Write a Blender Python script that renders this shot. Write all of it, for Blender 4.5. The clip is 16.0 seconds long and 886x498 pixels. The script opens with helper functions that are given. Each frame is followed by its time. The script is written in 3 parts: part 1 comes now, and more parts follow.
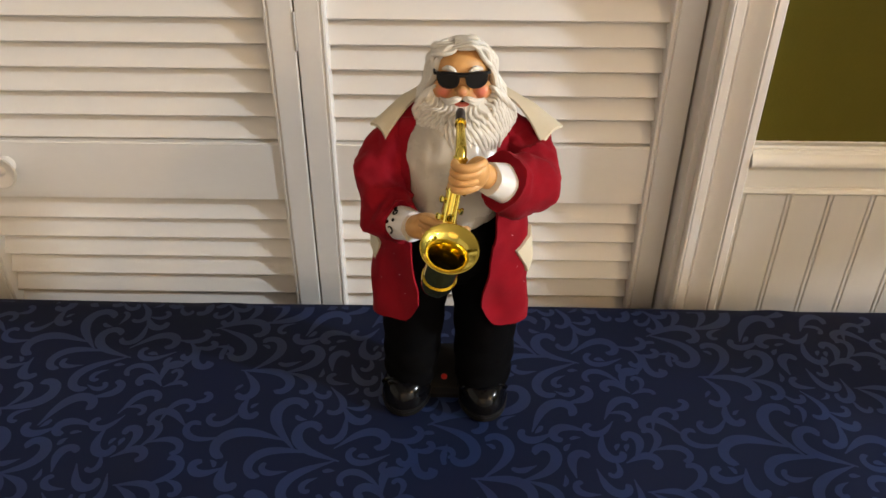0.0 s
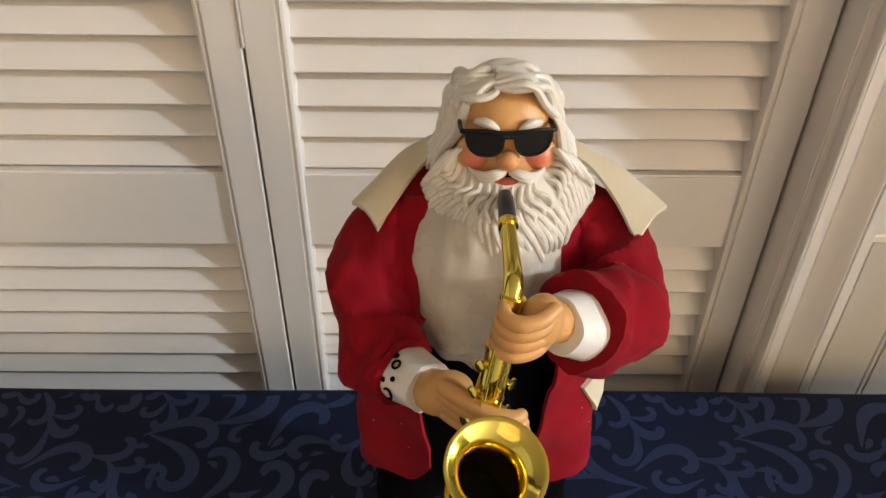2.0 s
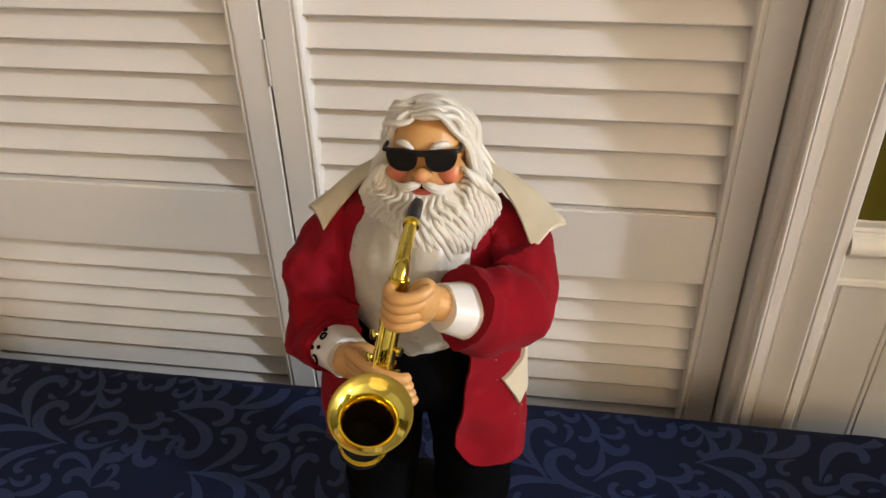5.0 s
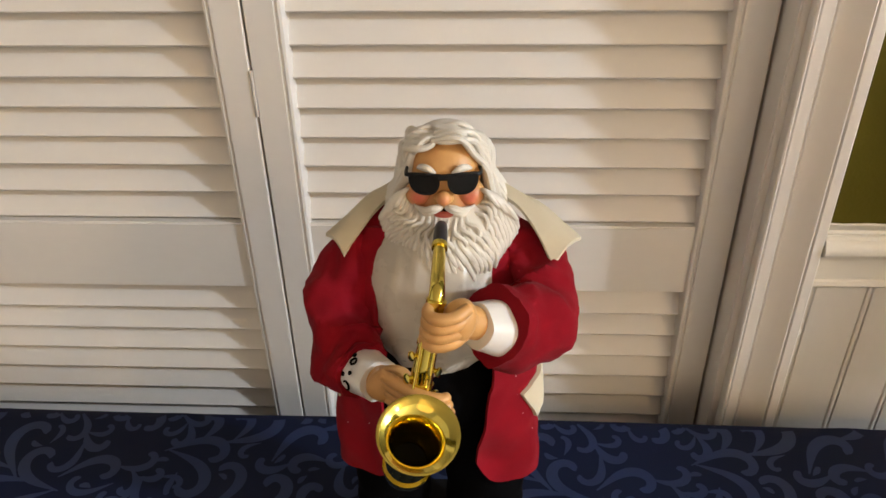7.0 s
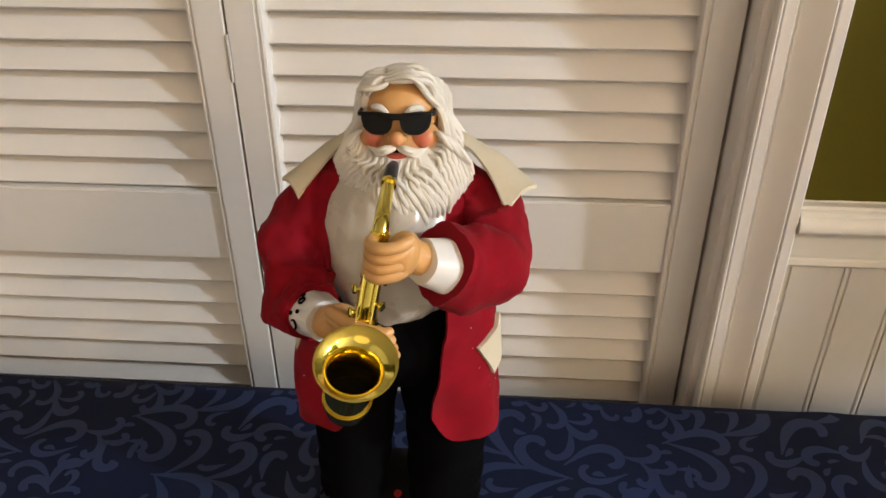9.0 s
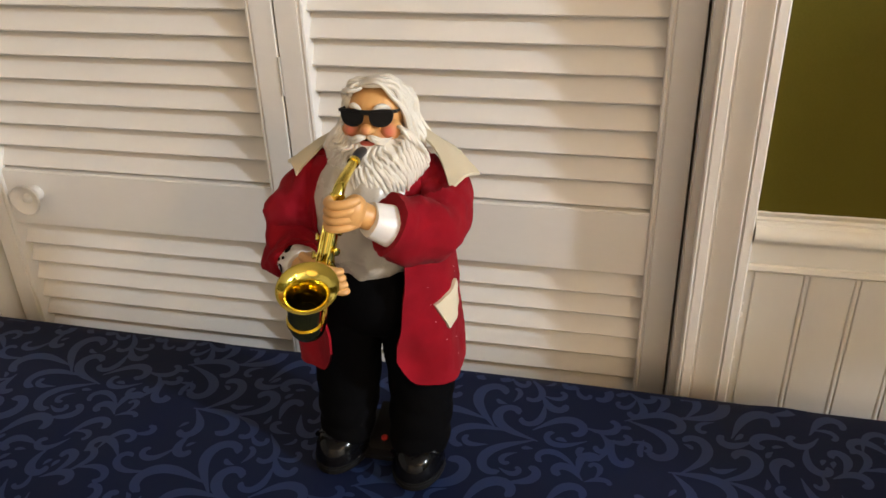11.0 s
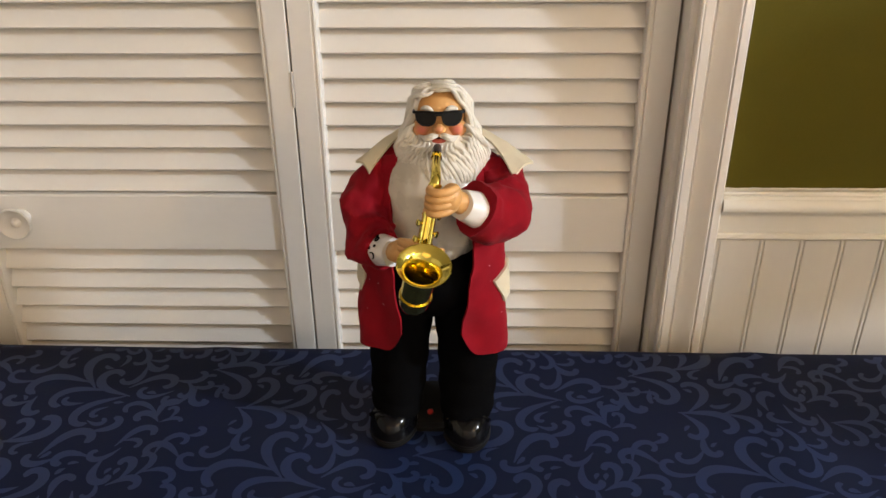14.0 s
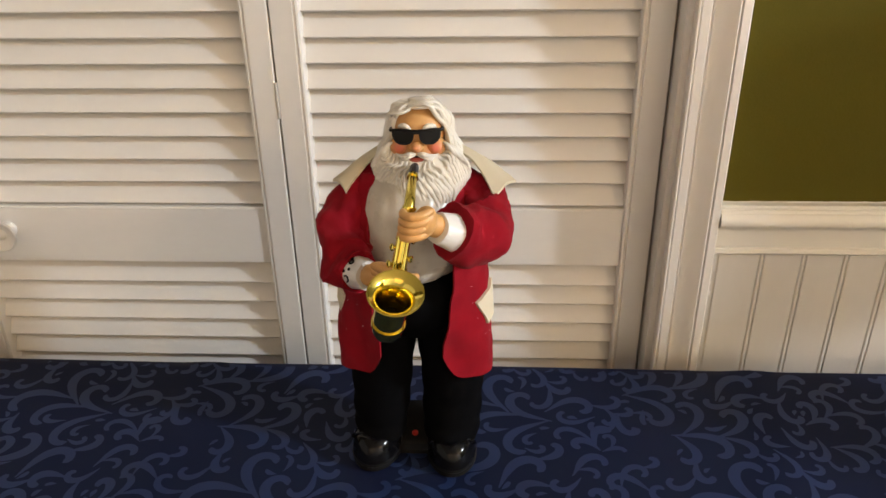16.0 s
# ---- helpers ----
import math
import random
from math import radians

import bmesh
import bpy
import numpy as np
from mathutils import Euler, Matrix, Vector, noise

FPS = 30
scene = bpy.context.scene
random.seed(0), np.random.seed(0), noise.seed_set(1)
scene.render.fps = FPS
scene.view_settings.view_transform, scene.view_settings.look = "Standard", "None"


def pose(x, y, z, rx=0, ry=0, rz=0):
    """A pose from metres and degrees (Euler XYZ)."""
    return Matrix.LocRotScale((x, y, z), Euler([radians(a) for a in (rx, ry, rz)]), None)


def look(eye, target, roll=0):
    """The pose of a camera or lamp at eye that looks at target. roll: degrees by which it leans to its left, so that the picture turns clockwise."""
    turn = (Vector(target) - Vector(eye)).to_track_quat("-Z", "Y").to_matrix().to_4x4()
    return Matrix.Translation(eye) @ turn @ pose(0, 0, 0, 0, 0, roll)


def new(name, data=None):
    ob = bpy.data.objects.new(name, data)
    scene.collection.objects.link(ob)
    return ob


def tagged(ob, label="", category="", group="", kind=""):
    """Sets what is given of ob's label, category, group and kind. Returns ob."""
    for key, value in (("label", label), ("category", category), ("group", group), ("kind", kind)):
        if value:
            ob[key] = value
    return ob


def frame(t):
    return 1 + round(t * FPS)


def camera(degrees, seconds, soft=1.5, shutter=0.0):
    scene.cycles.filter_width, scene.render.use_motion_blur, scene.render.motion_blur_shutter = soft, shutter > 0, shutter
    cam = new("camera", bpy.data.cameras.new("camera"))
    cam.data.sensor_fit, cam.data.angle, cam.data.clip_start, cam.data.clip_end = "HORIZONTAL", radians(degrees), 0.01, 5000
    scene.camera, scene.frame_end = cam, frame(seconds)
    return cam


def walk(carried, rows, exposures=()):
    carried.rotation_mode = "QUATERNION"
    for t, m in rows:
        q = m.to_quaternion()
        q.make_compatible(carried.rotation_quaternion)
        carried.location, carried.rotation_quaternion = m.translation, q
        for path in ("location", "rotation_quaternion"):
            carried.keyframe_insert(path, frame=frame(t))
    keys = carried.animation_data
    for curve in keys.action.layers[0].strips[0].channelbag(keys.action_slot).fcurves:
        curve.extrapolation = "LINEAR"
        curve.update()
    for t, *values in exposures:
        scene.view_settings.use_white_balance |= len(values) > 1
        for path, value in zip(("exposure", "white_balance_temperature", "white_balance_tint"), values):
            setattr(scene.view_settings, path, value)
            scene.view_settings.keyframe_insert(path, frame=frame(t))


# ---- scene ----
cam = camera(57.0, 16.0)
PATH = [
    (0, (-0.023, -0.066, 1.199), (-0.039, 1.594, 0.083), 0.4),
    (0.5, (-0.003, -0.056, 1.177), (0.015, 1.612, 0.074), 0.5),
    (1, (-0.008, 0.033, 1.182), (0.028, 1.663, 0.024), 0.6),
    (1.5, (-0.051, 0.155, 1.165), (-0.012, 1.754, -0.035), 0.8),
    (2, (-0.05, 0.231, 1.147), (-0.027, 1.785, -0.111), 0.9),
    (2.5, (-0.015, 0.22, 1.142), (-0.023, 1.771, -0.12), 1.0),
    (3, (0.014, 0.2, 1.144), (-0.072, 1.754, -0.112), 0.2),
    (3.5, (0.043, 0.176, 1.16), (-0.139, 1.744, -0.068), -0.8),
    (4, (0.066, 0.157, 1.167), (-0.184, 1.739, -0.03), -1.5),
    (4.5, (0.071, 0.152, 1.171), (-0.202, 1.752, 0.003), -1.7),
    (7, (0.01, 0.134, 1.181), (-0.087, 1.798, 0.075), -1.2),
    (7.5, (0.016, 0.141, 1.169), (-0.069, 1.818, 0.082), -1.0),
    (8, (0.025, 0.137, 1.157), (-0.068, 1.821, 0.081), -0.8),
    (8.5, (0.019, 0.128, 1.155), (-0.079, 1.817, 0.089), -0.5),
    (9, (0.048, 0.111, 1.136), (-0.079, 1.806, 0.082), -0.4),
    (11.5, (0.199, -0.028, 1.157), (-0.255, 1.678, 0.216), -2.2),
    (12, (0.183, -0.029, 1.162), (-0.213, 1.685, 0.21), -2.6),
    (12.5, (0.094, -0.048, 1.175), (-0.185, 1.69, 0.227), -2.0),
    (13, (0.025, -0.096, 1.178), (-0.143, 1.651, 0.218), -1.3),
    (13.5, (0.009, -0.12, 1.183), (-0.078, 1.635, 0.228), -0.7),
    (14, (0.009, -0.136, 1.172), (-0.042, 1.64, 0.255), -0.4),
    (14.5, (0.015, -0.134, 1.187), (-0.033, 1.638, 0.26), -0.4),
    (15, (0.02, -0.128, 1.184), (-0.043, 1.651, 0.273), -0.7),
    (15.5, (0.03, -0.12, 1.176), (-0.047, 1.666, 0.278), -0.9),
    (16, (0.044, -0.1, 1.184), (-0.053, 1.665, 0.25), -1.0),
]
# the camera's own exposure drops a little while the red coat and the white doors fill the picture
EXPOSURES = [(0, -0.03), (1.5, -0.06), (3, -0.13), (4.5, -0.18), (7, -0.16), (9, -0.15), (11.5, -0.12), (13, -0.05), (16, -0.03)]
walk(cam, [(t, look(eye, target, roll)) for t, eye, target, roll in PATH], EXPOSURES)

# ---- world and lamps ----
world = bpy.data.worlds.new("room_world")
scene.world = world
world.use_nodes = True
world.node_tree.nodes["Background"].inputs[0].default_value = (0.9, 0.8, 0.68, 1)
world.node_tree.nodes["Background"].inputs[1].default_value = 0.01


def lamp(name, kind, where, aim, power, colour, size):
    data = bpy.data.lights.new(name, kind)
    data.energy, data.color = power, colour
    if kind == "AREA":
        data.shape, data.size = "DISK", size
    else:
        data.shadow_soft_size = size
    ob = new(name, data)
    ob.matrix_world = look(where, aim)
    return ob


# cool daylight grazing along the doors, and an unseen warm lamp to the right
lamp("side_daylight", "POINT", (3.55, -0.50, 2.25), (0, 0.8, 0.8), 415, (0.80, 0.88, 0.97), 0.09)
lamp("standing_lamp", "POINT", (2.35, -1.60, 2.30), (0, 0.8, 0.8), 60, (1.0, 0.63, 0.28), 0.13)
lamp("warm_fill", "AREA", (-0.40, -2.1, 1.90), (-0.1, 0.8, 0.8), 7.5, (1.0, 0.66, 0.34), 1.7)

# ---- materials ----
def material(name, colour, rough=0.6, metal=0.0, vary=0.12, scale=40.0, fine=300.0, bump=0.1, depth=0.001, coat=0.0, sheen=0.0,
             stretch=(1, 1, 1), rough_vary=0.1, spec=0.5):
    """Two scales of noise in colour, roughness and relief."""
    m = bpy.data.materials.new(name)
    m.use_nodes = True
    nt = m.node_tree
    n, l = nt.nodes, nt.links
    b = n["Principled BSDF"]
    co = n.new("ShaderNodeTexCoord")
    mp = n.new("ShaderNodeMapping")
    mp.inputs["Scale"].default_value = stretch
    l.new(co.outputs["Object"], mp.inputs[0])
    big, small = n.new("ShaderNodeTexNoise"), n.new("ShaderNodeTexNoise")
    big.inputs["Scale"].default_value, small.inputs["Scale"].default_value = scale, fine
    big.inputs["Detail"].default_value, small.inputs["Detail"].default_value = 4, 3
    l.new(mp.outputs[0], big.inputs["Vector"])
    l.new(mp.outputs[0], small.inputs["Vector"])
    mix = n.new("ShaderNodeMix")
    mix.data_type = "RGBA"
    lo = [c * (1 - vary) for c in colour] + [1]
    hi = [min(1, c * (1 + vary)) for c in colour] + [1]
    mix.inputs[6].default_value, mix.inputs[7].default_value = lo, hi
    add = n.new("ShaderNodeMath")
    add.operation = "MULTIPLY_ADD"
    add.inputs[1].default_value, add.inputs[2].default_value = 0.4, 0.0
    l.new(small.outputs[0], add.inputs[0])
    tot = n.new("ShaderNodeMath")
    tot.operation = "MULTIPLY_ADD"
    tot.inputs[1].default_value = 0.6
    l.new(big.outputs[0], tot.inputs[0])
    l.new(add.outputs[0], tot.inputs[2])
    l.new(tot.outputs[0], mix.inputs[0])
    l.new(mix.outputs[2], b.inputs["Base Color"])
    rr = n.new("ShaderNodeMapRange")
    rr.inputs[3].default_value, rr.inputs[4].default_value = max(0.02, rough - rough_vary), min(1, rough + rough_vary)
    l.new(big.outputs[0], rr.inputs[0])
    l.new(rr.outputs[0], b.inputs["Roughness"])
    bp = n.new("ShaderNodeBump")
    bp.inputs["Strength"].default_value, bp.inputs["Distance"].default_value = bump, depth
    l.new(tot.outputs[0], bp.inputs["Height"])
    l.new(bp.outputs[0], b.inputs["Normal"])
    b.inputs["Metallic"].default_value = metal
    b.inputs["Coat Weight"].default_value = coat
    b.inputs["Sheen Weight"].default_value = sheen
    b.inputs["Specular IOR Level"].default_value = spec
    return m


M_DOOR = material("door_paint", (0.78, 0.75, 0.71), 0.42, vary=0.05, scale=9, fine=160, bump=0.15, stretch=(0.4, 1, 1))
M_TRIM = material("trim_paint", (0.77, 0.73, 0.68), 0.35, vary=0.07, scale=12, fine=140, bump=0.22, stretch=(1, 1, 0.3))
M_RAIL = material("chair_rail_paint", (0.78, 0.74, 0.66), 0.35, vary=0.08, scale=14, fine=140, bump=0.25, stretch=(0.3, 1, 1))
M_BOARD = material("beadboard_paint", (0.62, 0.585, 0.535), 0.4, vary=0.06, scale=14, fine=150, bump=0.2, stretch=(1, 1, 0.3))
M_GREEN = material("olive_wall_paint", (0.082, 0.068, 0.0045), 0.7, vary=0.14, scale=14, fine=420, bump=0.4, depth=0.0014, spec=0.15)
M_WHITE = material("ceiling_paint", (0.78, 0.76, 0.72), 0.8, vary=0.04, scale=6, fine=200)
M_FLOOR = material("floor_wood", (0.24, 0.14, 0.07), 0.4, vary=0.3, scale=5, fine=60, stretch=(0.2, 1, 1))
M_CLOTH = material("navy_damask_ground", (0.0048, 0.0084, 0.031), 0.65, vary=0.35, scale=26, fine=1400, bump=0.3, depth=0.0004, spec=0.16)
M_SCROLL = material("navy_damask_scroll", (0.0086, 0.0225, 0.079), 0.48, vary=0.5, scale=38, fine=900, bump=0.3, depth=0.0004, spec=0.38)
M_TABLE = material("table_laminate", (0.35, 0.30, 0.25), 0.4, vary=0.1)
M_STEEL = material("dark_steel", (0.25, 0.25, 0.26), 0.35, metal=1.0, vary=0.1)
M_HINGE = material("painted_hinge", (0.55, 0.52, 0.48), 0.4, vary=0.1)
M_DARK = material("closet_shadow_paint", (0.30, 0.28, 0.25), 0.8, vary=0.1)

M_HAIR = material("moulded_white_hair", (0.72, 0.68, 0.61), 0.45, vary=0.14, scale=90, fine=500, bump=0.2, depth=0.0006)
M_FELT = material("red_felt", (0.232, 0.0045, 0.012), 0.92, vary=0.42, scale=48, fine=1500, bump=0.7, depth=0.0008, sheen=0.03, spec=0.1)
M_CREAM = material("cream_felt", (0.63, 0.56, 0.42), 0.9, vary=0.08, scale=80, fine=1500, bump=0.5, depth=0.0006, spec=0.2)
M_SATIN = material("cream_satin_shirt", (0.54, 0.49, 0.42), 0.28, vary=0.06, scale=60, fine=1200, bump=0.15, depth=0.0005, sheen=0.2)
M_CUFF = material("white_satin_cuff", (0.82, 0.80, 0.78), 0.35, vary=0.05, scale=60, fine=1200, bump=0.15, depth=0.0005)
M_TROUSER = material("black_velour", (0.0022, 0.0022, 0.0027), 0.95, vary=0.3, scale=60, fine=1200, bump=0.5, depth=0.0006, spec=0.04)
M_SHOE = material("black_gloss_vinyl", (0.003, 0.003, 0.004), 0.14, vary=0.2, scale=60, fine=500, bump=0.05, rough_vary=0.04, spec=0.2)
M_SOLE = material("black_rubber", (0.004, 0.004, 0.0045), 0.6, vary=0.2, spec=0.15)
M_BASE = material("black_plastic_base", (0.006, 0.0055, 0.0055), 0.55, vary=0.2, spec=0.2)
M_RED = material("red_plastic_button", (0.55, 0.03, 0.02), 0.4, vary=0.1)
M_LIP = material("painted_lip", (0.50, 0.10, 0.07), 0.45, vary=0.1)
M_INK = material("black_ink", (0.003, 0.003, 0.003), 0.8, vary=0.1, spec=0.08)
M_SPECK = material("white_glitter", (0.85, 0.83, 0.80), 0.4, vary=0.05)
M_GOLD = material("gold_plating", (0.82, 0.67, 0.15), 0.11, metal=1.0, vary=0.06, scale=60, fine=400, bump=0.06, depth=0.0006, rough_vary=0.05)
M_EBONITE = material("dark_mouthpiece_plastic", (0.022, 0.024, 0.03), 0.35, vary=0.15)
M_FRAME = material("black_glasses_plastic", (0.005, 0.005, 0.0055), 0.45, vary=0.1, spec=0.25)
M_LENS = material("dark_smoked_lens", (0.004, 0.004, 0.0045), 0.32, vary=0.1, spec=0.22)


def skin_material():
    """Painted vinyl skin, with two blushed cheeks and a blushed nose."""
    m = material("painted_skin_vinyl", (0.64, 0.345, 0.125), 0.42, vary=0.06, scale=50, fine=700, bump=0.05)
    n, l = m.node_tree.nodes, m.node_tree.links
    b = n["Principled BSDF"]
    last = b.inputs["Base Color"].links[0].from_socket
    co = n.new("ShaderNodeTexCoord")
    for x, y, z, r, k in ((-0.0090, -0.0090, 0.3415, 0.011, 0.8), (0.0230, -0.0090, 0.3415, 0.011, 0.8), (0.007, -0.020, 0.3450, 0.008, 0.4)):
        d = n.new("ShaderNodeVectorMath")
        d.operation = "DISTANCE"
        d.inputs[1].default_value = (x, y, z)
        l.new(co.outputs["Object"], d.inputs[0])
        r_ = n.new("ShaderNodeMapRange")
        r_.interpolation_type = "SMOOTHSTEP"
        r_.inputs[1].default_value, r_.inputs[2].default_value = 0.0, r
        r_.inputs[3].default_value, r_.inputs[4].default_value = k, 0.0
        l.new(d.outputs["Value"], r_.inputs[0])
        mix = n.new("ShaderNodeMix")
        mix.data_type = "RGBA"
        mix.inputs[7].default_value = (0.62, 0.10, 0.09, 1)
        l.new(r_.outputs[0], mix.inputs[0])
        l.new(last, mix.inputs[6])
        last = mix.outputs[2]
    l.new(last, b.inputs["Base Color"])
    return m


M_SKIN = skin_material()


# ---- mesh helpers ----
def finish(bm, name, materials, smooth=True):
    bmesh.ops.recalc_face_normals(bm, faces=bm.faces)
    me = bpy.data.meshes.new(name)
    bm.to_mesh(me)
    bm.free()
    for m in materials if isinstance(materials, (list, tuple)) else [materials]:
        me.materials.append(m)
    if smooth:
        for p in me.polygons:
            p.use_smooth = True
        me.set_sharp_from_angle(angle=radians(38))
    return me


def part(name, bm, mat, parent=None, label="", smooth=True):
    ob = new(name, finish(bm, name, mat, smooth))
    ob.parent = parent
    return tagged(ob, label=label)


def box(bm, x0, x1, y0, y1, z0, z1, bevel=0.0, mi=0):
    made = bmesh.ops.create_cube(bm, size=1.0, matrix=Matrix.Translation(((x0 + x1) / 2, (y0 + y1) / 2, (z0 + z1) / 2)) @ Matrix.Diagonal((x1 - x0, y1 - y0, z1 - z0, 1)))
    faces = {f for v in made["verts"] for f in v.link_faces}
    for f in faces:
        f.material_index = mi
    if bevel:
        edges = list({e for v in made["verts"] for e in v.link_edges})
        bmesh.ops.bevel(bm, geom=edges, offset=bevel, segments=2, affect="EDGES", clamp_overlap=True)
    return bm


def loft(bm, rings, mi=0, closed=True, cap0=True, cap1=True):
    """Rings of points, all alike in number, joined by quads."""
    vs = [[bm.verts.new(p) for p in r] for r in rings]
    n = len(vs[0])
    for a, b in zip(vs, vs[1:]):
        for i in range(n if closed else n - 1):
            j = (i + 1) % n
            bm.faces.new((a[i], a[j], b[j], b[i])).material_index = mi
    if closed and cap0:
        bm.faces.new(vs[0][::-1]).material_index = mi
    if closed and cap1:
        bm.faces.new(vs[-1]).material_index = mi
    return vs


def spline(points, n):
    """n points on a smooth curve through the given ones."""
    p = [Vector(q) for q in points]
    p = [2 * p[0] - p[1]] + p + [2 * p[-1] - p[-2]]
    out = []
    for k in range(n):
        u = k / (n - 1) * (len(p) - 3)
        i = min(int(u), len(p) - 4)
        t = u - i
        a, b, c, d = p[i:i + 4]
        out.append(0.5 * ((2 * b) + (c - a) * t + (2 * a - 5 * b + 4 * c - d) * t * t + (3 * b - a - 3 * c + d) * t ** 3))
    return out


def tube(bm, points, radii, segs=10, mi=0, flat=1.0, cap=True, ripple=None):
    """A tube along points; radii one per point; flat squeezes it along its second axis."""
    pts = [Vector(p) for p in points]
    n = len(pts)
    if not isinstance(radii, (list, tuple)):
        radii = [radii] * n
    ref = Vector((0, 0, 1)) if abs((pts[-1] - pts[0]).normalized().z) < 0.9 else Vector((0, 1, 0))
    rings = []
    for i, p in enumerate(pts):
        d = (pts[min(i + 1, n - 1)] - pts[max(i - 1, 0)]).normalized()
        a = d.cross(ref).normalized()
        b = a.cross(d).normalized()
        ref = b
        ring = []
        for k in range(segs):
            w = 2 * math.pi * k / segs
            r = radii[i] * (1 + (ripple(i / (n - 1), w) if ripple else 0))
            ring.append(p + a * math.cos(w) * r + b * math.sin(w) * r * flat)
        rings.append(ring)
    loft(bm, rings, mi, True, cap, cap)
    return bm


def ball(bm, c, r, mi=0, rot=None, segs=20, rings=12):
    m = Matrix.Translation(c) @ (rot or Matrix.Identity(4)) @ Matrix.Diagonal((*r, 1))
    rows = []
    for i in range(rings + 1):
        w = math.pi * (0.02 + 0.96 * i / rings)
        rows.append([m @ Vector((math.sin(w) * math.cos(2 * math.pi * k / segs), math.sin(w) * math.sin(2 * math.pi * k / segs), -math.cos(w))) for k in range(segs)])
    return [v for row in loft(bm, rows, mi) for v in row]


def spin(bm, profile, m, segs=32, mi=0):
    """A turned body: profile rows of radius and height, about the z axis of the pose m."""
    rings = [[m @ Vector((r * math.cos(2 * math.pi * k / segs), r * math.sin(2 * math.pi * k / segs), h)) for k in range(segs)] for r, h in profile]
    loft(bm, rings, mi, True, profile[0][0] > 1e-5, profile[-1][0] > 1e-5)
    return bm


def extrude_profile(bm, profile, along, a, b, place, mi=0):
    """profile rows of (u, v); place(u, v, s) gives the point at s along the run."""
    r0, r1 = [place(u, v, a) for u, v in profile], [place(u, v, b) for u, v in profile]
    loft(bm, [r0, r1], mi)
    return bm


def thing(name, label, category, group="", at=(0, 0, 0)):
    ob = new(name)
    ob.location = at
    ob.empty_display_size = 0.05
    return tagged(ob, label, category, group)


# ---- the room ----
WALL, DOOR = 0.780, 0.812          # face of the wall, face of the doors
LEFT, RIGHT = -0.6515, 0.255        # the closet's opening
TOP = 2.03


def structure(name, bm, mat, label, category):
    return tagged(part(name, bm, mat, None, "", True), label, category, kind="structure")


bm = bmesh.new()
box(bm, -2.3, 4.3, -2.5, 1.5, -0.1, 0.0)
structure("floor", bm, M_FLOOR, "brown wooden floor under the table", "floor")
bm = bmesh.new()
box(bm, -2.3, 4.3, -2.5, 1.5, 2.44, 2.54)
structure("ceiling", bm, M_WHITE, "plain white painted ceiling", "ceiling")
bm = bmesh.new()
box(bm, RIGHT + 0.018, 4.2, WALL, 0.9, 0, 2.44)
box(bm, -2.2, LEFT - 0.018, WALL, 0.9, 0, 2.44)
box(bm, LEFT - 0.018, RIGHT + 0.018, WALL, 0.9, TOP + 0.018, 2.44)
structure("wall_north", bm, M_GREEN, "olive green painted wall with a closet opening", "wall")
bm = bmesh.new()
box(bm, 4.2, 4.3, -2.5, 1.5, 0, 2.44)
structure("wall_east", bm, M_GREEN, "plain olive green painted wall", "wall")
bm = bmesh.new()
box(bm, -2.3, -2.2, -2.5, 1.5, 0, 2.44)
structure("wall_west", bm, M_WHITE, "plain pale painted wall", "wall")
bm = bmesh.new()
box(bm, -2.2, 4.2, -2.5, -2.4, 0, 2.44)
structure("wall_south", bm, M_WHITE, "plain pale painted wall", "wall")
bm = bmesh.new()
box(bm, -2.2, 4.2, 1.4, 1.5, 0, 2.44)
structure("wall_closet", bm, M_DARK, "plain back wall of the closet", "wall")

# unseen blocks added to cast shade: low wall, post, and hatch below a header
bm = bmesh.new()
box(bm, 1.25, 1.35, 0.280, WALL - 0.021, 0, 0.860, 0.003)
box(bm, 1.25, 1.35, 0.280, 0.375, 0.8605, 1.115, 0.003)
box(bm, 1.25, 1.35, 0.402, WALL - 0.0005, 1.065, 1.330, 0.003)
structure("shade_blocker", bm, M_WHITE, "unseen white blocks added to shade the right side", "wall")

# jamb lining of the opening
bm = bmesh.new()
box(bm, RIGHT, RIGHT + 0.0178, WALL - 0.001, 0.9, 0, TOP, 0.0015)
box(bm, LEFT - 0.0178, LEFT, WALL - 0.001, 0.9, 0, TOP, 0.0015)
box(bm, LEFT, RIGHT, WALL - 0.001, 0.9, TOP, TOP + 0.0178, 0.0015)
structure("door_jamb", bm, M_TRIM, "white painted jamb of the closet opening", "jamb")

# moulded casing: offset from the inner edge, and how far it stands out of the wall
CASING = [(0, 0), (0, 0.0105), (0.0008, 0.0128), (0.0024, 0.0136), (0.0036, 0.0126), (0.0040, 0.0086), (0.0054, 0.0084), (0.0060, 0.0112),
          (0.0150, 0.0118), (0.0160, 0.0104), (0.0166, 0.0070), (0.0186, 0.0068), (0.0196, 0.0094), (0.0260, 0.0108), (0.0340, 0.0140), (0.0405, 0.0176),
          (0.0435, 0.0186), (0.0446, 0.0178), (0.0452, 0.0132), (0.0468, 0.0130), (0.0476, 0.0172), (0.0560, 0.0172), (0.0575, 0.0155), (0.0575, 0)]
bm = bmesh.new()
extrude_profile(bm, CASING, "z", 0, TOP + 0.062, lambda u, v, s: Vector((RIGHT + 0.0075 + 0.965 * u, WALL - v, s)))
structure("casing_right", bm, M_TRIM, "white moulded door casing with worn paint", "door casing")
bm = bmesh.new()
extrude_profile(bm, CASING, "z", 0, TOP + 0.062, lambda u, v, s: Vector((LEFT - 0.005 - u, WALL - v, s)))
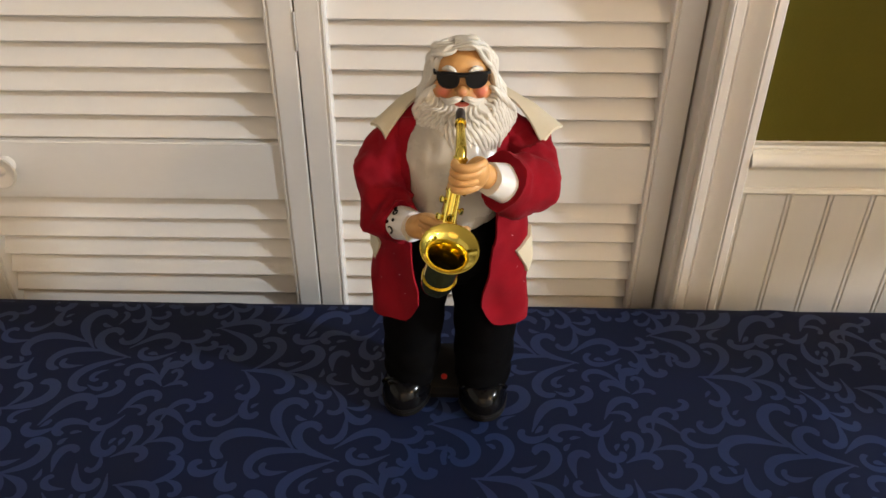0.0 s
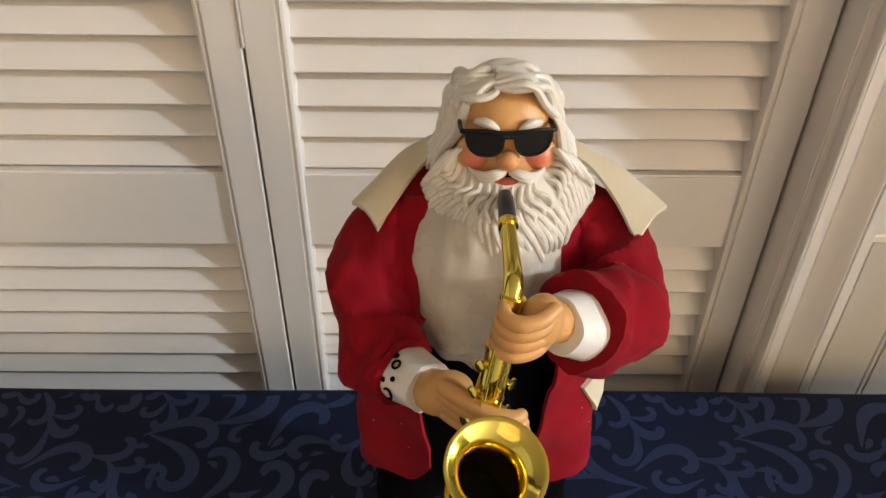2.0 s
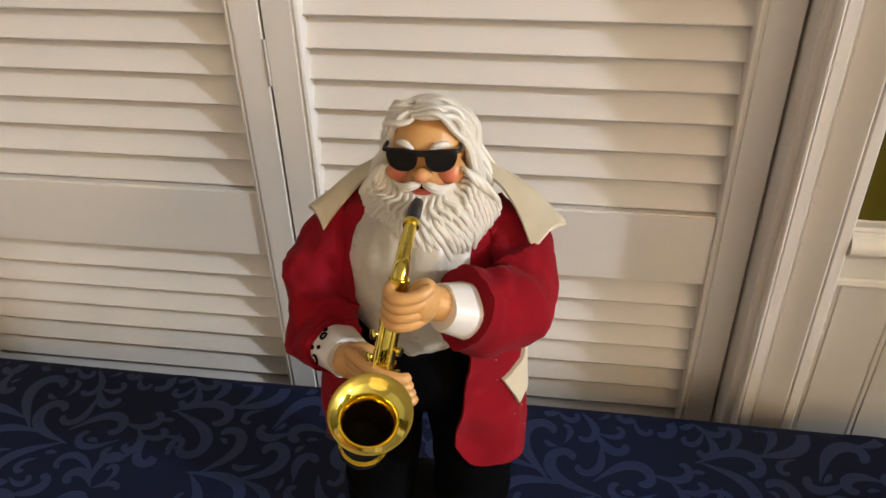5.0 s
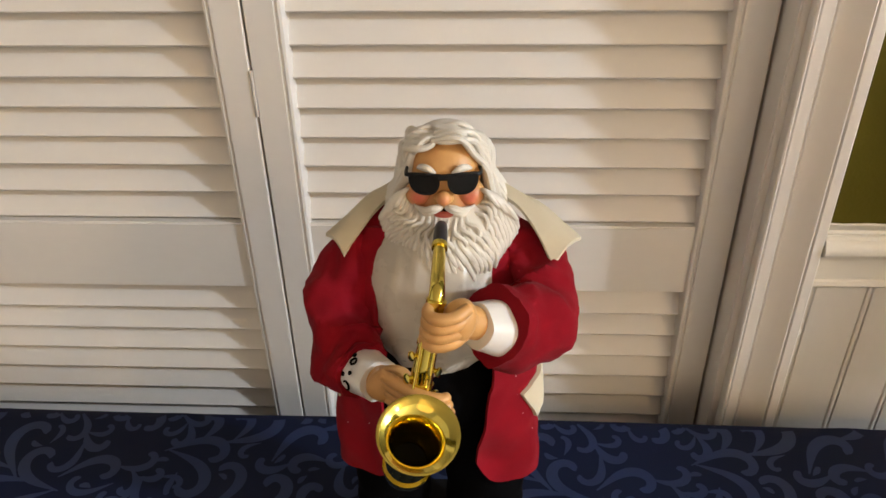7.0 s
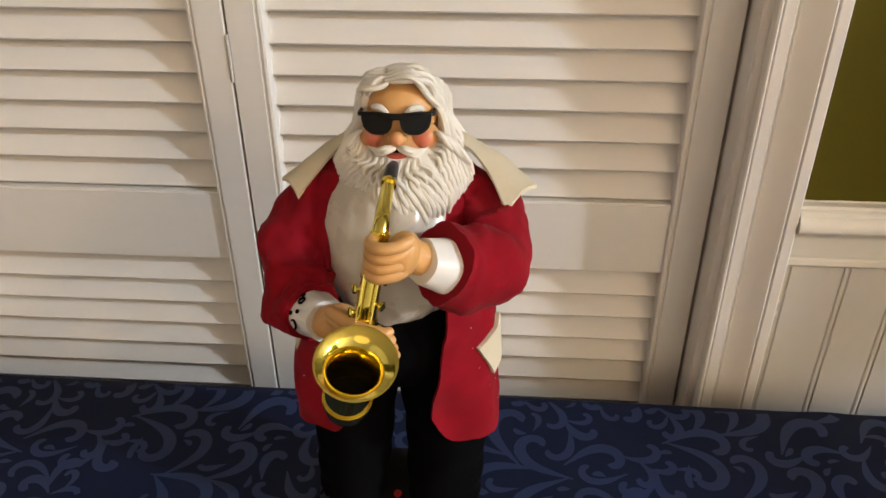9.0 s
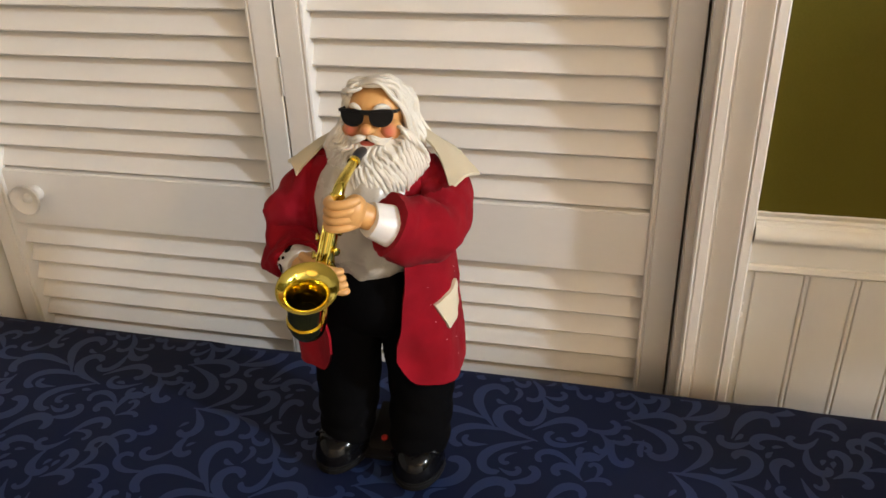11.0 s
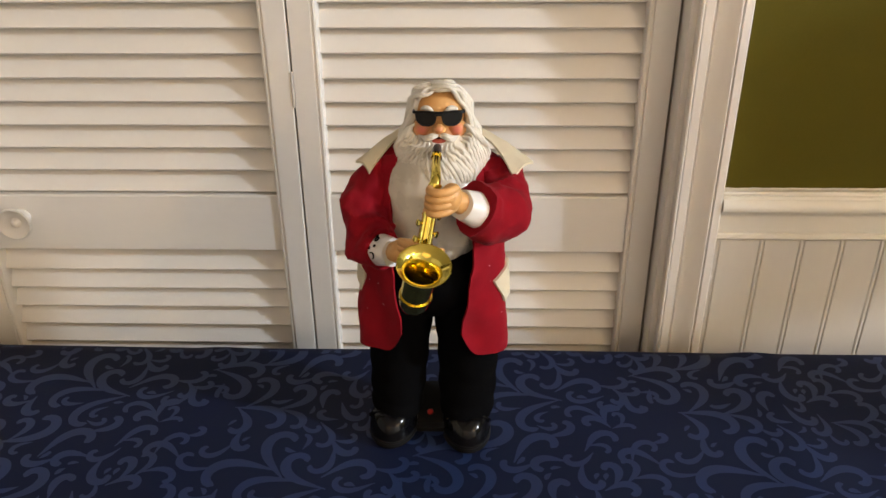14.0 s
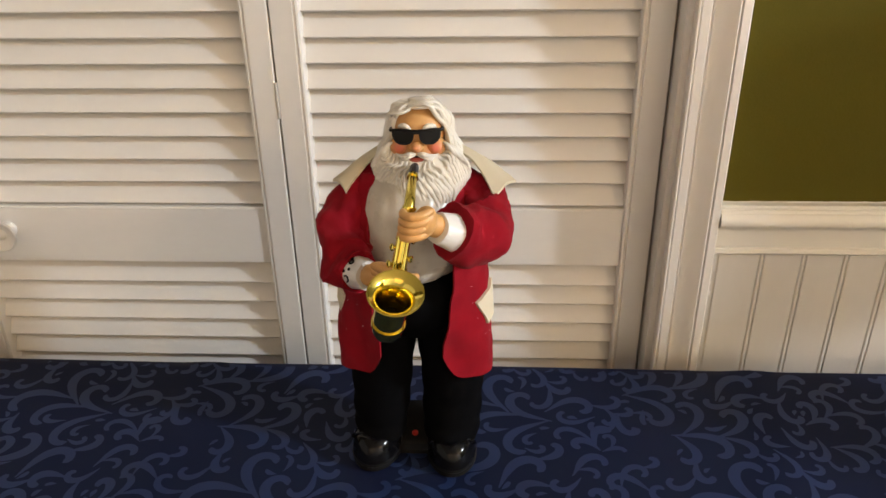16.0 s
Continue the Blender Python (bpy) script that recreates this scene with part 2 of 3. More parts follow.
structure("casing_left", bm, M_TRIM, "white moulded door casing", "door casing")
bm = bmesh.new()
extrude_profile(bm, CASING, "x", LEFT - 0.004, RIGHT + 0.004, lambda u, v, s: Vector((s, WALL - v, TOP + 0.005 + u)))
structure("casing_head", bm, M_TRIM, "white moulded head casing", "door casing")

# chair rail and beadboard
RAIL_X = RIGHT + 0.0640
CHAIR = [(0.7785, 0), (0.7785, 0.0105), (0.7765, 0.0125), (0.7745, 0.0120), (0.7735, 0.0138), (0.7705, 0.0145), (0.7695, 0.0165), (0.7640, 0.0195),
         (0.7590, 0.0200), (0.7560, 0.0185), (0.7535, 0.0145), (0.7510, 0.0112), (0.7470, 0.0098), (0.7290, 0.0094), (0.7275, 0.0078),
         (0.7262, 0.0078), (0.7250, 0.0098), (0.7205, 0.0102), (0.7185, 0.0085), (0.7185, 0)]
bm = bmesh.new()
extrude_profile(bm, CHAIR, "x", RAIL_X, 4.2, lambda u, v, s: Vector((s, WALL - v, 0.7193 + 1.072 * (u - 0.7185))))
structure("chair_rail", bm, M_RAIL, "cream white moulded chair rail, paint a little chipped", "chair rail")

# uneven bead of caulk where the rail meets the green paint, and a few chips and drips on the casing
bm = bmesh.new()
pts = [(RAIL_X + 0.001 + 0.004 * k, WALL - 0.0004, 0.7838 + 0.0007 * noise.noise((k * 0.35, 0, 0))) for k in range(230)]
tube(bm, pts, [0.0009 + 0.0006 * abs(noise.noise((k * 0.5, 3, 1))) for k in range(230)], 6)
structure("caulk_rail", bm, M_TRIM, "uneven white caulk along the chair rail", "caulk")
bm = bmesh.new()
pts = [(RAIL_X - 0.0004 + 0.0008 * noise.noise((k * 0.4, 9, 0)), WALL - 0.0006, 0.11 + 0.005 * k) for k in range(121)]
tube(bm, pts, [0.0008 + 0.0008 * abs(noise.noise((k * 0.45, 5, 2))) for k in range(121)], 6)
for z, r in ((0.668, 0.0022), (0.682, 0.0013), (0.612, 0.0012), (0.640, 0.0009)):
    ball(bm, (RAIL_X + 0.0004, WALL - 0.013, z), (r * 0.7, r * 0.6, r * 1.6), segs=10, rings=6)
structure("caulk_casing", bm, M_TRIM, "rough caulk and paint drips along the door casing", "caulk")


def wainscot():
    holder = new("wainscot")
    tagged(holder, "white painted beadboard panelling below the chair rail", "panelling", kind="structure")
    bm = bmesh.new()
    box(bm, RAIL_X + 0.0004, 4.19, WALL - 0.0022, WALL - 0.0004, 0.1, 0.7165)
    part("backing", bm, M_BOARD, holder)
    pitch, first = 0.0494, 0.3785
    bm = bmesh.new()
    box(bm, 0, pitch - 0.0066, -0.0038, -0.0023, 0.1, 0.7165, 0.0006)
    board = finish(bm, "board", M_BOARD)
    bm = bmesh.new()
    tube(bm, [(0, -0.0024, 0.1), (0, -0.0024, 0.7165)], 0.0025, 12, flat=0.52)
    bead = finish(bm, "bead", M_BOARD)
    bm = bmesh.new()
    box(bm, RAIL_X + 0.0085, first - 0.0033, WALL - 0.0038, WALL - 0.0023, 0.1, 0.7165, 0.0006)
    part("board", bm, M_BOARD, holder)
    for k in range(76):
        x = first + k * pitch
        ob = new("bead", bead)
        ob.parent, ob.location = holder, (x, WALL, 0)
        ob = new("board", board)
        ob.parent, ob.location = holder, (x + 0.0033, WALL, 0)


wainscot()

bm = bmesh.new()
box(bm, RAIL_X, 4.2, WALL - 0.014, WALL - 0.0002, 0, 0.0985, 0.003)
structure("baseboard", bm, M_TRIM, "white painted baseboard", "baseboard")


# ---- louvred doors ----
PITCH = 0.02965
RAIL_TOP, RAIL_LOW = 0.7570, 0.6760


def door_panel(x0, x1, stile_l, stile_r, label, knob_x=None):
    holder = thing("louvred_door", label, "door", "closet doors", ((x0 + x1) / 2, DOOR, 0.012))
    inv = Matrix.Translation(holder.location).inverted()

    def add(name, bm, label=""):
        bm.transform(inv)
        return part(name, bm, M_DOOR, holder, label)

    y0, y1 = DOOR, DOOR + 0.034
    for a, b, inner in ((x0, x0 + stile_l, 1), (x1 - stile_r, x1, -1)):
        bm = bmesh.new()
        e = b if inner > 0 else a
        o = a if inner > 0 else b
        # eased outer arris, beaded inner edge
        prof = [(o, y1), (o, y0 + 0.0012), (o + inner * 0.0012, y0), (e - inner * 0.0072, y0), (e - inner * 0.0066, y0 + 0.0026),
                (e - inner * 0.0050, y0 + 0.0026), (e - inner * 0.0036, y0 + 0.0006), (e - inner * 0.0012, y0 + 0.0014), (e, y0 + 0.0048), (e, y1)]
        loft(bm, [[Vector((u, v, z)) for u, v in prof] for z in (0.012, 2.005)])
        add("stile", bm)
    # the slats and rails are let into the stiles
    s0, s1 = x0 + stile_l - 0.008, x1 - stile_r + 0.008
    for lo, hi in ((0.012, 0.150), (RAIL_LOW, RAIL_TOP - 0.002), (1.925, 2.005)):
        bm = bmesh.new()
        box(bm, s0, s1, y0 + 0.0048, y1 - 0.002, lo, hi, 0.0016)
        add("rail", bm)
    # slats: the lower edge stands forward, the upper edge lies back under the next one
    bm = bmesh.new()
    fy, top_y, chord = DOOR + 0.0100, DOOR + 0.0300, 0.0385
    prof = [(fy, 0.0022), (fy + 0.0006, 0.0007), (fy + 0.0018, 0.0), (fy + 0.0050, 0.0004), (fy + 0.0062, 0.0020),
            (top_y + 0.004, chord - 0.002), (top_y + 0.002, chord), (top_y, chord - 0.0012)]
    loft(bm, [[Vector((s0, v, u)) for v, u in prof], [Vector((s1, v, u)) for v, u in prof]])
    bm.transform(inv)
    slat = finish(bm, "slat", M_DOOR)
    heights = [RAIL_TOP + PITCH * k for k in range(40) if RAIL_TOP + PITCH * k < 1.905]
    heights += [RAIL_LOW - 0.0335 - 0.0291 * k for k in range(20) if RAIL_LOW - 0.0335 - 0.0291 * k > 0.135]
    for h in heights:
        ob = new("slat", slat)
        ob.parent, ob.location = holder, (0, random.uniform(-0.0003, 0.0003), h + random.uniform(-0.0003, 0.0003))
        ob.rotation_euler = (random.uniform(-0.012, 0.012), random.uniform(-0.0006, 0.0006), 0)
    if knob_x is not None:
        bm = bmesh.new()
        m = inv @ Matrix.Translation((knob_x, y0 + 0.0048, 0.7235)) @ Matrix.Rotation(radians(90), 4, "X")
        spin(bm, [(r * 1.18, h * 1.05) for r, h in ((0.0, 0.0), (0.0095, 0.0), (0.0095, 0.002), (0.0070, 0.005), (0.0066, 0.011), (0.0105, 0.0160), (0.0172, 0.0195), (0.0186, 0.0215),
                  (0.0184, 0.0232), (0.0170, 0.0238), (0.0150, 0.0212), (0.0105, 0.0180), (0.0060, 0.0170), (0.0048, 0.0182), (0.0040, 0.0212), (0.0022, 0.0228), (0.0, 0.0231))], m, 36)
        part("knob", bm, M_DOOR, holder, "round dished white knob")
    return holder


door_panel(-0.6455, -0.1972, 0.0330, 0.0335, "white louvred folding closet door panel with a round knob", -0.568)
door_panel(-0.1952, 0.2522, 0.0335, 0.0355, "white louvred folding closet door panel beside the casing")
for z in (0.30, 0.895, 1.62):
    hinge = thing("door_hinge", "small painted hinge joining the folding doors", "hinge", "door hinges", (-0.1966, DOOR + 0.004, z))
    bm = bmesh.new()
    tube(bm, [(0, -0.0035, -0.022), (0, -0.0035, 0.022)], 0.0018, 10)
    part("knuckle", bm, M_HINGE, hinge)
    bm = bmesh.new()
    box(bm, -0.0007, 0.0007, -0.003, 0.02, -0.022, 0.022)
    part("leaf", bm, M_HINGE, hinge)

# ---- table and cloth ----
CLOTH = 0.5870
TX0, TX1, TY0 = -1.02, 0.90, -0.05


def back_edge(x):
    return 0.7245 - 0.0030 * x + 0.0012 * math.sin(x * 9 + 1)


def cloth_height(x, y):
    h = 0.0011 * noise.noise((x * 5, y * 5, 3.1)) + 0.0009 * noise.noise((x * 2.1, y * 9, 7.7))
    for c, w, a in ((-0.33, 0.03, 0.0022), (0.33, 0.035, 0.0040), (0.10, 0.05, 0.0015)):
        h += a * math.exp(-((x - c - 0.05 * y) / w) ** 2)
    return CLOTH + h


def table():
    t = thing("folding_table", "low folding table hidden under the navy cloth", "table", at=(-0.06, 0.34, 0))
    inv = Matrix.Translation(t.location).inverted()
    bm = bmesh.new()
    box(bm, TX0 + 0.006, TX1 - 0.006, TY0 + 0.006, 0.7150, CLOTH - 0.034, CLOTH - 0.0045, 0.004)
    bm.transform(inv)
    part("tabletop", bm, M_TABLE, t)
    for x in (TX0 + 0.12, TX1 - 0.12):
        for y in (0.06, 0.60):
            bm = bmesh.new()
            tube(bm, [(x, y, 0), (x, y, CLOTH - 0.033)], 0.0125, 14)
            bm.transform(inv)
            part("leg", bm, M_STEEL, t)


table()


def scroll_strokes():
    """One repeat of the damask: scrolls grown one after another, each kept clear of the others."""
    rng = random.Random(21)
    W, H = 0.250, 0.290
    strokes = []
    taken = np.zeros((0, 4))

    def stroke(x, y, a, length, k0, k1, w, n, peak=0.60):
        """A stroke that swells from a thin start to a broad, rounded end."""
        pts = []
        for i in range(n + 1):
            s = i / n
            half = w * (0.14 + 0.86 * math.sin(math.pi / 2 * min(1, s / peak)) ** 1.3)
            if s > peak:
                half *= 1 - 0.30 * (s - peak) / (1 - peak)
            if s > 0.92:
                half *= math.sqrt(max(0.03, 1 - ((s - 0.92) / 0.08) ** 2))
            pts.append((x, y, a, max(half, 0.0003)))
            a += (k0 + (k1 - k0) * s ** 1.6) * length / n
            x, y = x + math.cos(a) * length / n, y + math.sin(a) * length / n
        return pts

    def clear(pts, skip, owner):
        if not len(taken):
            return True
        p = np.array(pts)[skip:]
        d = np.abs(p[:, None, :2] % np.array([W, H]) - taken[None, :, :2])
        d = np.minimum(d, np.array([W, H]) - d)
        room = p[:, None, 3] + taken[None, :, 2] + 0.0010
        near = (d ** 2).sum(-1) < room ** 2
        return not near.any()

    for sizes, count, tries in (((0.080, 0.105, 0.0050, 0.0066), 13, 500), ((0.046, 0.068, 0.0038, 0.0054), 40, 1200), ((0.024, 0.038, 0.0030, 0.0040), 75, 1200), ((0.010, 0.017, 0.0022, 0.0032), 90, 900)):
        made = 0
        for _ in range(tries):
            if made >= count:
                break
            turn = rng.choice((-1, 1))
            length, w = rng.uniform(*sizes[:2]), rng.uniform(*sizes[2:])
            skip, owner = 0, -1
            if strokes and rng.random() < 0.8:
                owner = rng.randrange(len(strokes))
                o = strokes[owner]
                x, y, a, h = o[rng.randrange(1, int(len(o) * 0.75))]
                a += turn * rng.uniform(0.35, 0.9)
                skip = min(7, 2 + int(26 * 0.010 / length * 1.2))
            else:
                x, y, a = rng.uniform(0, W), rng.uniform(0, H), rng.uniform(0, 6.28)
            bend = rng.uniform(4.6, 6.2) if length > 0.03 else rng.uniform(1.2, 3.2)
            k0 = -turn * rng.uniform(0, 0.7) / length
            pts = stroke(x, y, a, length, k0, turn * bend * 2.0 / length, w, 26)
            if clear(pts, skip, owner):
                strokes.append(pts)
                taken = np.vstack([taken, [[p[0] % W, p[1] % H, p[3], len(strokes)] for p in pts]])
                made += 1
    return W, H, strokes


def tablecloth():
    holder = thing("tablecloth", "navy blue damask tablecloth with woven scrolls", "tablecloth", at=(0, 0, 0))
    bm = bmesh.new()
    nx, ny = 150, 62
    grid = []
    for i in range(nx + 1):
        x = TX0 + (TX1 - TX0) * i / nx
        yb = back_edge(x)
        row = []
        for z, y in ((CLOTH - 0.24, TY0 - 0.012), (CLOTH - 0.10, TY0 - 0.010), (CLOTH - 0.012, TY0 - 0.006)):
            row.append(bm.verts.new((x, y + 0.006 * math.sin(x * 22 + z * 9) * (CLOTH - z) / 0.24, z)))
        for j in range(ny + 1):
            y = TY0 + (yb - 0.006 - TY0) * j / ny
            row.append(bm.verts.new((x, y, cloth_height(x, y))))
        for dz, dy in ((-0.0012, 0.0030), (-0.0045, 0.0055), (-0.012, 0.0060), (-0.10, 0.0075), (-0.24, 0.0085)):
            row.append(bm.verts.new((x, yb - 0.006 + dy + 0.003 * math.sin(x * 25) * min(1, -dz / 0.24), CLOTH + dz)))
        grid.append(row)
    for a, b in zip(grid, grid[1:]):
        for j in range(len(a) - 1):
            bm.faces.new((a[j], b[j], b[j + 1], a[j + 1]))
    # the drop at either end
    for row, s in ((grid[0], -1), (grid[-1], 1)):
        prev = row[2:-3]
        for dz, dx in ((-0.012, 0.005), (-0.12, 0.010), (-0.24, 0.016)):
            nxt = [bm.verts.new((v.co.x + s * dx, v.co.y, CLOTH + dz)) for v in row[2:-3]]
            for k in range(len(prev) - 1):
                bm.faces.new((prev[k], prev[k + 1], nxt[k + 1], nxt[k]))
            prev = nxt
    part("cloth", bm, M_CLOTH, holder)
    # woven scrolls, a hair above the ground weave
    W, H, strokes = scroll_strokes()
    verts, faces = [], []
    for ti in range(int((TX1 - TX0) / W) + 2):
        for tj in range(int(0.8 / H) + 2):
            ox, oy = TX0 - 0.05 + ti * W, TY0 - 0.03 + tj * H + (ti % 2) * H / 2
            for s in strokes:
                pts = []
                for x, y, a, h in s:
                    X, Y = x + ox, y + oy
                    pts.append((X - math.sin(a) * h, Y + math.cos(a) * h, X + math.sin(a) * h, Y - math.cos(a) * h))
                if any(p[0] < TX0 + 0.004 or p[0] > TX1 - 0.004 or p[1] < TY0 + 0.012 or max(p[1], p[3]) > back_edge(p[0]) - 0.008 for p in pts):
                    pts = [p for p in pts if TX0 + 0.004 < p[0] < TX1 - 0.004 and min(p[1], p[3]) > TY0 + 0.012 and max(p[1], p[3]) < back_edge(p[0]) - 0.008]
                    if len(pts) < 4:
                        continue
                base = len(verts)
                for x0, y0, x1, y1 in pts:
                    verts.append((x0, y0, cloth_height(x0, y0) + 0.0005))
                    verts.append((x1, y1, cloth_height(x1, y1) + 0.0005))
                faces += [(base + 2 * k, base + 2 * k + 1, base + 2 * k + 3, base + 2 * k + 2) for k in range(len(pts) - 1)]
    me = bpy.data.meshes.new("woven_pattern")
    me.from_pydata(verts, [], faces)
    me.materials.append(M_SCROLL)
    ob = new("woven_pattern", me)
    ob.parent = holder
    tagged(ob, "lighter blue satin scroll pattern", kind="stuff")


tablecloth()


# ---- the toy figure: one mesh ----
SKIN, HAIR, FELT, CREAM, SATIN, CUFF, TROUSER, SHOE, SOLE, LIP, INK, SPECK = range(12)
FIG = [M_SKIN, M_HAIR, M_FELT, M_CREAM, M_SATIN, M_CUFF, M_TROUSER, M_SHOE, M_SOLE, M_LIP, M_INK, M_SPECK]
CX = -0.021
HX = -0.0140
# coat sections: height, centre y, half width, half depth, half angle of the front opening
COAT = [(0.908, 0.604, 0.034, 0.027, 48), (0.897, 0.602, 0.046, 0.035, 43), (0.881, 0.597, 0.058, 0.042, 38), (0.862, 0.593, 0.065, 0.051, 36),
        (0.835, 0.591, 0.067, 0.056, 34), (0.800, 0.589, 0.070, 0.056, 31), (0.765, 0.587, 0.073, 0.055, 27), (0.735, 0.585, 0.075, 0.053, 23), (0.703, 0.583, 0.076, 0.053, 22)]


def coat_at(z):
    rows = COAT[::-1]
    for a, b in zip(rows, rows[1:]):
        if a[0] <= z <= b[0]:
            t = (z - a[0]) / (b[0] - a[0])
            return [p + (q - p) * t for p, q in zip(a, b)]
    return rows[0] if z < rows[0][0] else rows[-1]


def coat_point(phi, z, out=0.0):
    """A point of the coat at the angle phi (degrees, 0 in front, + towards +x)."""
    _, cy, rx, ry, _ = coat_at(z)
    w = radians(phi)
    fold = 0.0034 * math.sin(phi * 0.11 + 1) * max(0, (0.82 - z) / 0.1) + 0.0044 * noise.noise((math.sin(w) * 2.2, math.cos(w) * 2.2, z * 28)) + 0.0016 * noise.noise((math.sin(w) * 7, math.cos(w) * 7, z * 60))
    return Vector((CX + (rx + out + fold) * math.sin(w), cy - (ry + out + fold) * math.cos(w), z))


def figure_coat(bm):
    nz, na = 40, 72
    outer, inner = [], []
    for i in range(nz + 1):
        z = 0.908 + (0.703 - 0.908) * i / nz
        op = coat_at(z)[4]
        ro, ri = [], []
        for k in range(na + 1):
            phi = op + (360 - 2 * op) * k / na
            near = min(phi - op, 360 - op - phi)
            zz = z
            if z < 0.76:
                # the front corners of the hem are rounded off
                lift = 0.026 * max(0, 1 - near / 17) ** 2 * (0.76 - z) / 0.057
                back = 0.005 * math.cos(radians(phi) * 2 + 0.5)
                zz = z + lift + back * (0.76 - z) / 0.057
            p = coat_point(phi, max(zz, 0.7031))
            p.z = zz
            flare = 0.0035 * math.exp(-near / 7) * (1 if z > 0.80 else 0.6)
            n = Vector((math.sin(radians(phi)), -math.cos(radians(phi)), 0))
            ro.append(p + n * (flare + 0.0014))
            ri.append(p + n * (flare - 0.0012))
        outer.append(ro)
        inner.append(ri)
    loft(bm, [o + i[::-1] for o, i in zip(outer, inner)], FELT)
    # turned lapels lying along the opening
    for s in (1, -1):
        rings = []
        for k in range(13):
            z = 0.903 - 0.070 * k / 12
            op = coat_at(z)[4]
            w = 9 + 15 * math.sin(math.pi * min(1, 0.25 + k / 14))
            if k > 9:
                w *= (13 - k) / 4
            a, b = coat_point(s * (op - 3), z, 0.0062), coat_point(s * (op + w), z - 0.004, 0.0066)
            m = coat_point(s * (op + w * 0.5), z - 0.002, 0.0085)
            rings.append([a, m, b, coat_point(s * (op + w), z - 0.004, 0.002), coat_point(s * (op - 3), z, 0.0022)])
        loft(bm, rings, FELT)


def figure_limbs(bm):
    # trousers
    ball(bm, (CX, 0.590, 0.778), (0.060, 0.050, 0.052), TROUSER)
    for pts, rad, sx in (([(-0.048, 0.588, 0.775), (-0.0575, 0.588, 0.72), (-0.0590, 0.586, 0.67), (-0.0610, 0.580, 0.635), (-0.0630, 0.575, 0.609)], [0.033, 0.0345, 0.0310, 0.0275, 0.0262], 1),
                         ([(0.004, 0.588, 0.775), (0.0135, 0.588, 0.72), (0.0140, 0.586, 0.67), (0.0135, 0.577, 0.635), (0.0135, 0.570, 0.607)], [0.033, 0.0345, 0.0320, 0.0290, 0.0272], -1)):
        p = spline(pts, 30)
        r = [q.x for q in spline([(v, 0, 0) for v in rad], 30)]
        tube(bm, p, r, 28, TROUSER, ripple=lambda t, w, s=sx: 0.05 * math.sin(9 * t + 2 * w * s + 1) * t + 0.035 * math.sin(30 * t + math.sin(w) * 2) * (0.3 + t) * 0.8)
    # shoes
    for x, y, yaw in ((-0.0660, 0.5720, 5), (0.0130, 0.5660, -4)):
        m = Matrix.Translation((x, y, 0.5878)) @ Matrix.Rotation(radians(-yaw), 4, "Z")
        outline = []
        for k in range(28):
            w = 2 * math.pi * k / 28
            outline.append((0.0262 * math.sin(w) * (1 - 0.10 * (math.cos(w) < 0)), -0.040 * math.cos(w) if math.cos(w) > 0 else -0.034 * math.cos(w)))
        loft(bm, [[m @ Vector((u * s, v * s, h)) for u, v in outline] for s, h in ((0.97, 0), (1.0, 0.0012), (1.0, 0.0045), (0.985, 0.0056), (1.0, 0.0066), (0.99, 0.0085), (0.95, 0.0095))], SOLE)
        rings = []
        for k in range(11):
            t = k / 10
            s = math.cos(t * math.pi / 2) ** 0.55
            rings.append([m @ Vector((u * (0.30 + 0.68 * s), v * (0.34 + 0.63 * s) + 0.004 * t, 0.0085 + 0.0245 * math.sin(t * math.pi / 2))) for u, v in outline])
        loft(bm, rings, SHOE)
        # strap and tongue across the instep
        tube(bm, [m @ Vector((0.0235 * math.sin(w), -0.0105 - 0.006 * math.cos(w), 0.020 + 0.0125 * math.cos(w))) for w in [(-1.45 + 2.9 * i / 14) for i in range(15)]], 0.0022, 8, SHOE)
        ball(bm, m @ Vector((0, 0.006, 0.022)), (0.0222, 0.026, 0.0135), SHOE)
    # shirt
    for v in ball(bm, (CX, 0.592, 0.850), (0.056, 0.0600, 0.0640), SATIN, segs=72, rings=48):
        d = v.co - Vector((CX, 0.592, 0.852))
        v.co += d.normalized() * (0.0055 * noise.noise((v.co.x * 48, v.co.z * 22, 4)) + 0.0030 * noise.noise((v.co.x * 110, v.co.z * 55, 8)) + 0.0016 * math.sin(v.co.x * 260 + v.co.z * 120) * max(0, (0.845 - v.co.z) / 0.04) * 0.5)
    # sleeves, cuffs and fists
    def sleeve(pts, rad, seed):
        p = spline(pts, 48)
        r = [q.x for q in spline([(v, 0, 0) for v in rad], 48)]
        tube(bm, p, r, 40, FELT, ripple=lambda t, w: 0.17 * noise.noise((math.cos(w) * 1.4 + seed, math.sin(w) * 1.4, t * 6.5)) + 0.09 * noise.noise((math.cos(w) * 3 + seed, math.sin(w) * 3, t * 15)) + 0.13 * (1 - 2 * abs(math.sin(7.5 * t + 1.6 * math.sin(w + seed))) ** 0.7) * math.sin(math.pi * t))

    sleeve([(-0.056, 0.599, 0.884), (-0.074, 0.585, 0.871), (-0.0815, 0.562, 0.852), (-0.0790, 0.538, 0.838), (-0.0690, 0.521, 0.836), (-0.0640, 0.516, 0.837)], [0.019, 0.0235, 0.0255, 0.0245, 0.0215, 0.0195], 2.0)
    sleeve([(0.020, 0.599, 0.884), (0.040, 0.585, 0.874), (0.0490, 0.560, 0.866), (0.0460, 0.536, 0.865), (0.0310, 0.5170, 0.8745), (0.0180, 0.5060, 0.8840)], [0.019, 0.0225, 0.0240, 0.0246, 0.0250, 0.0240], 5.0)
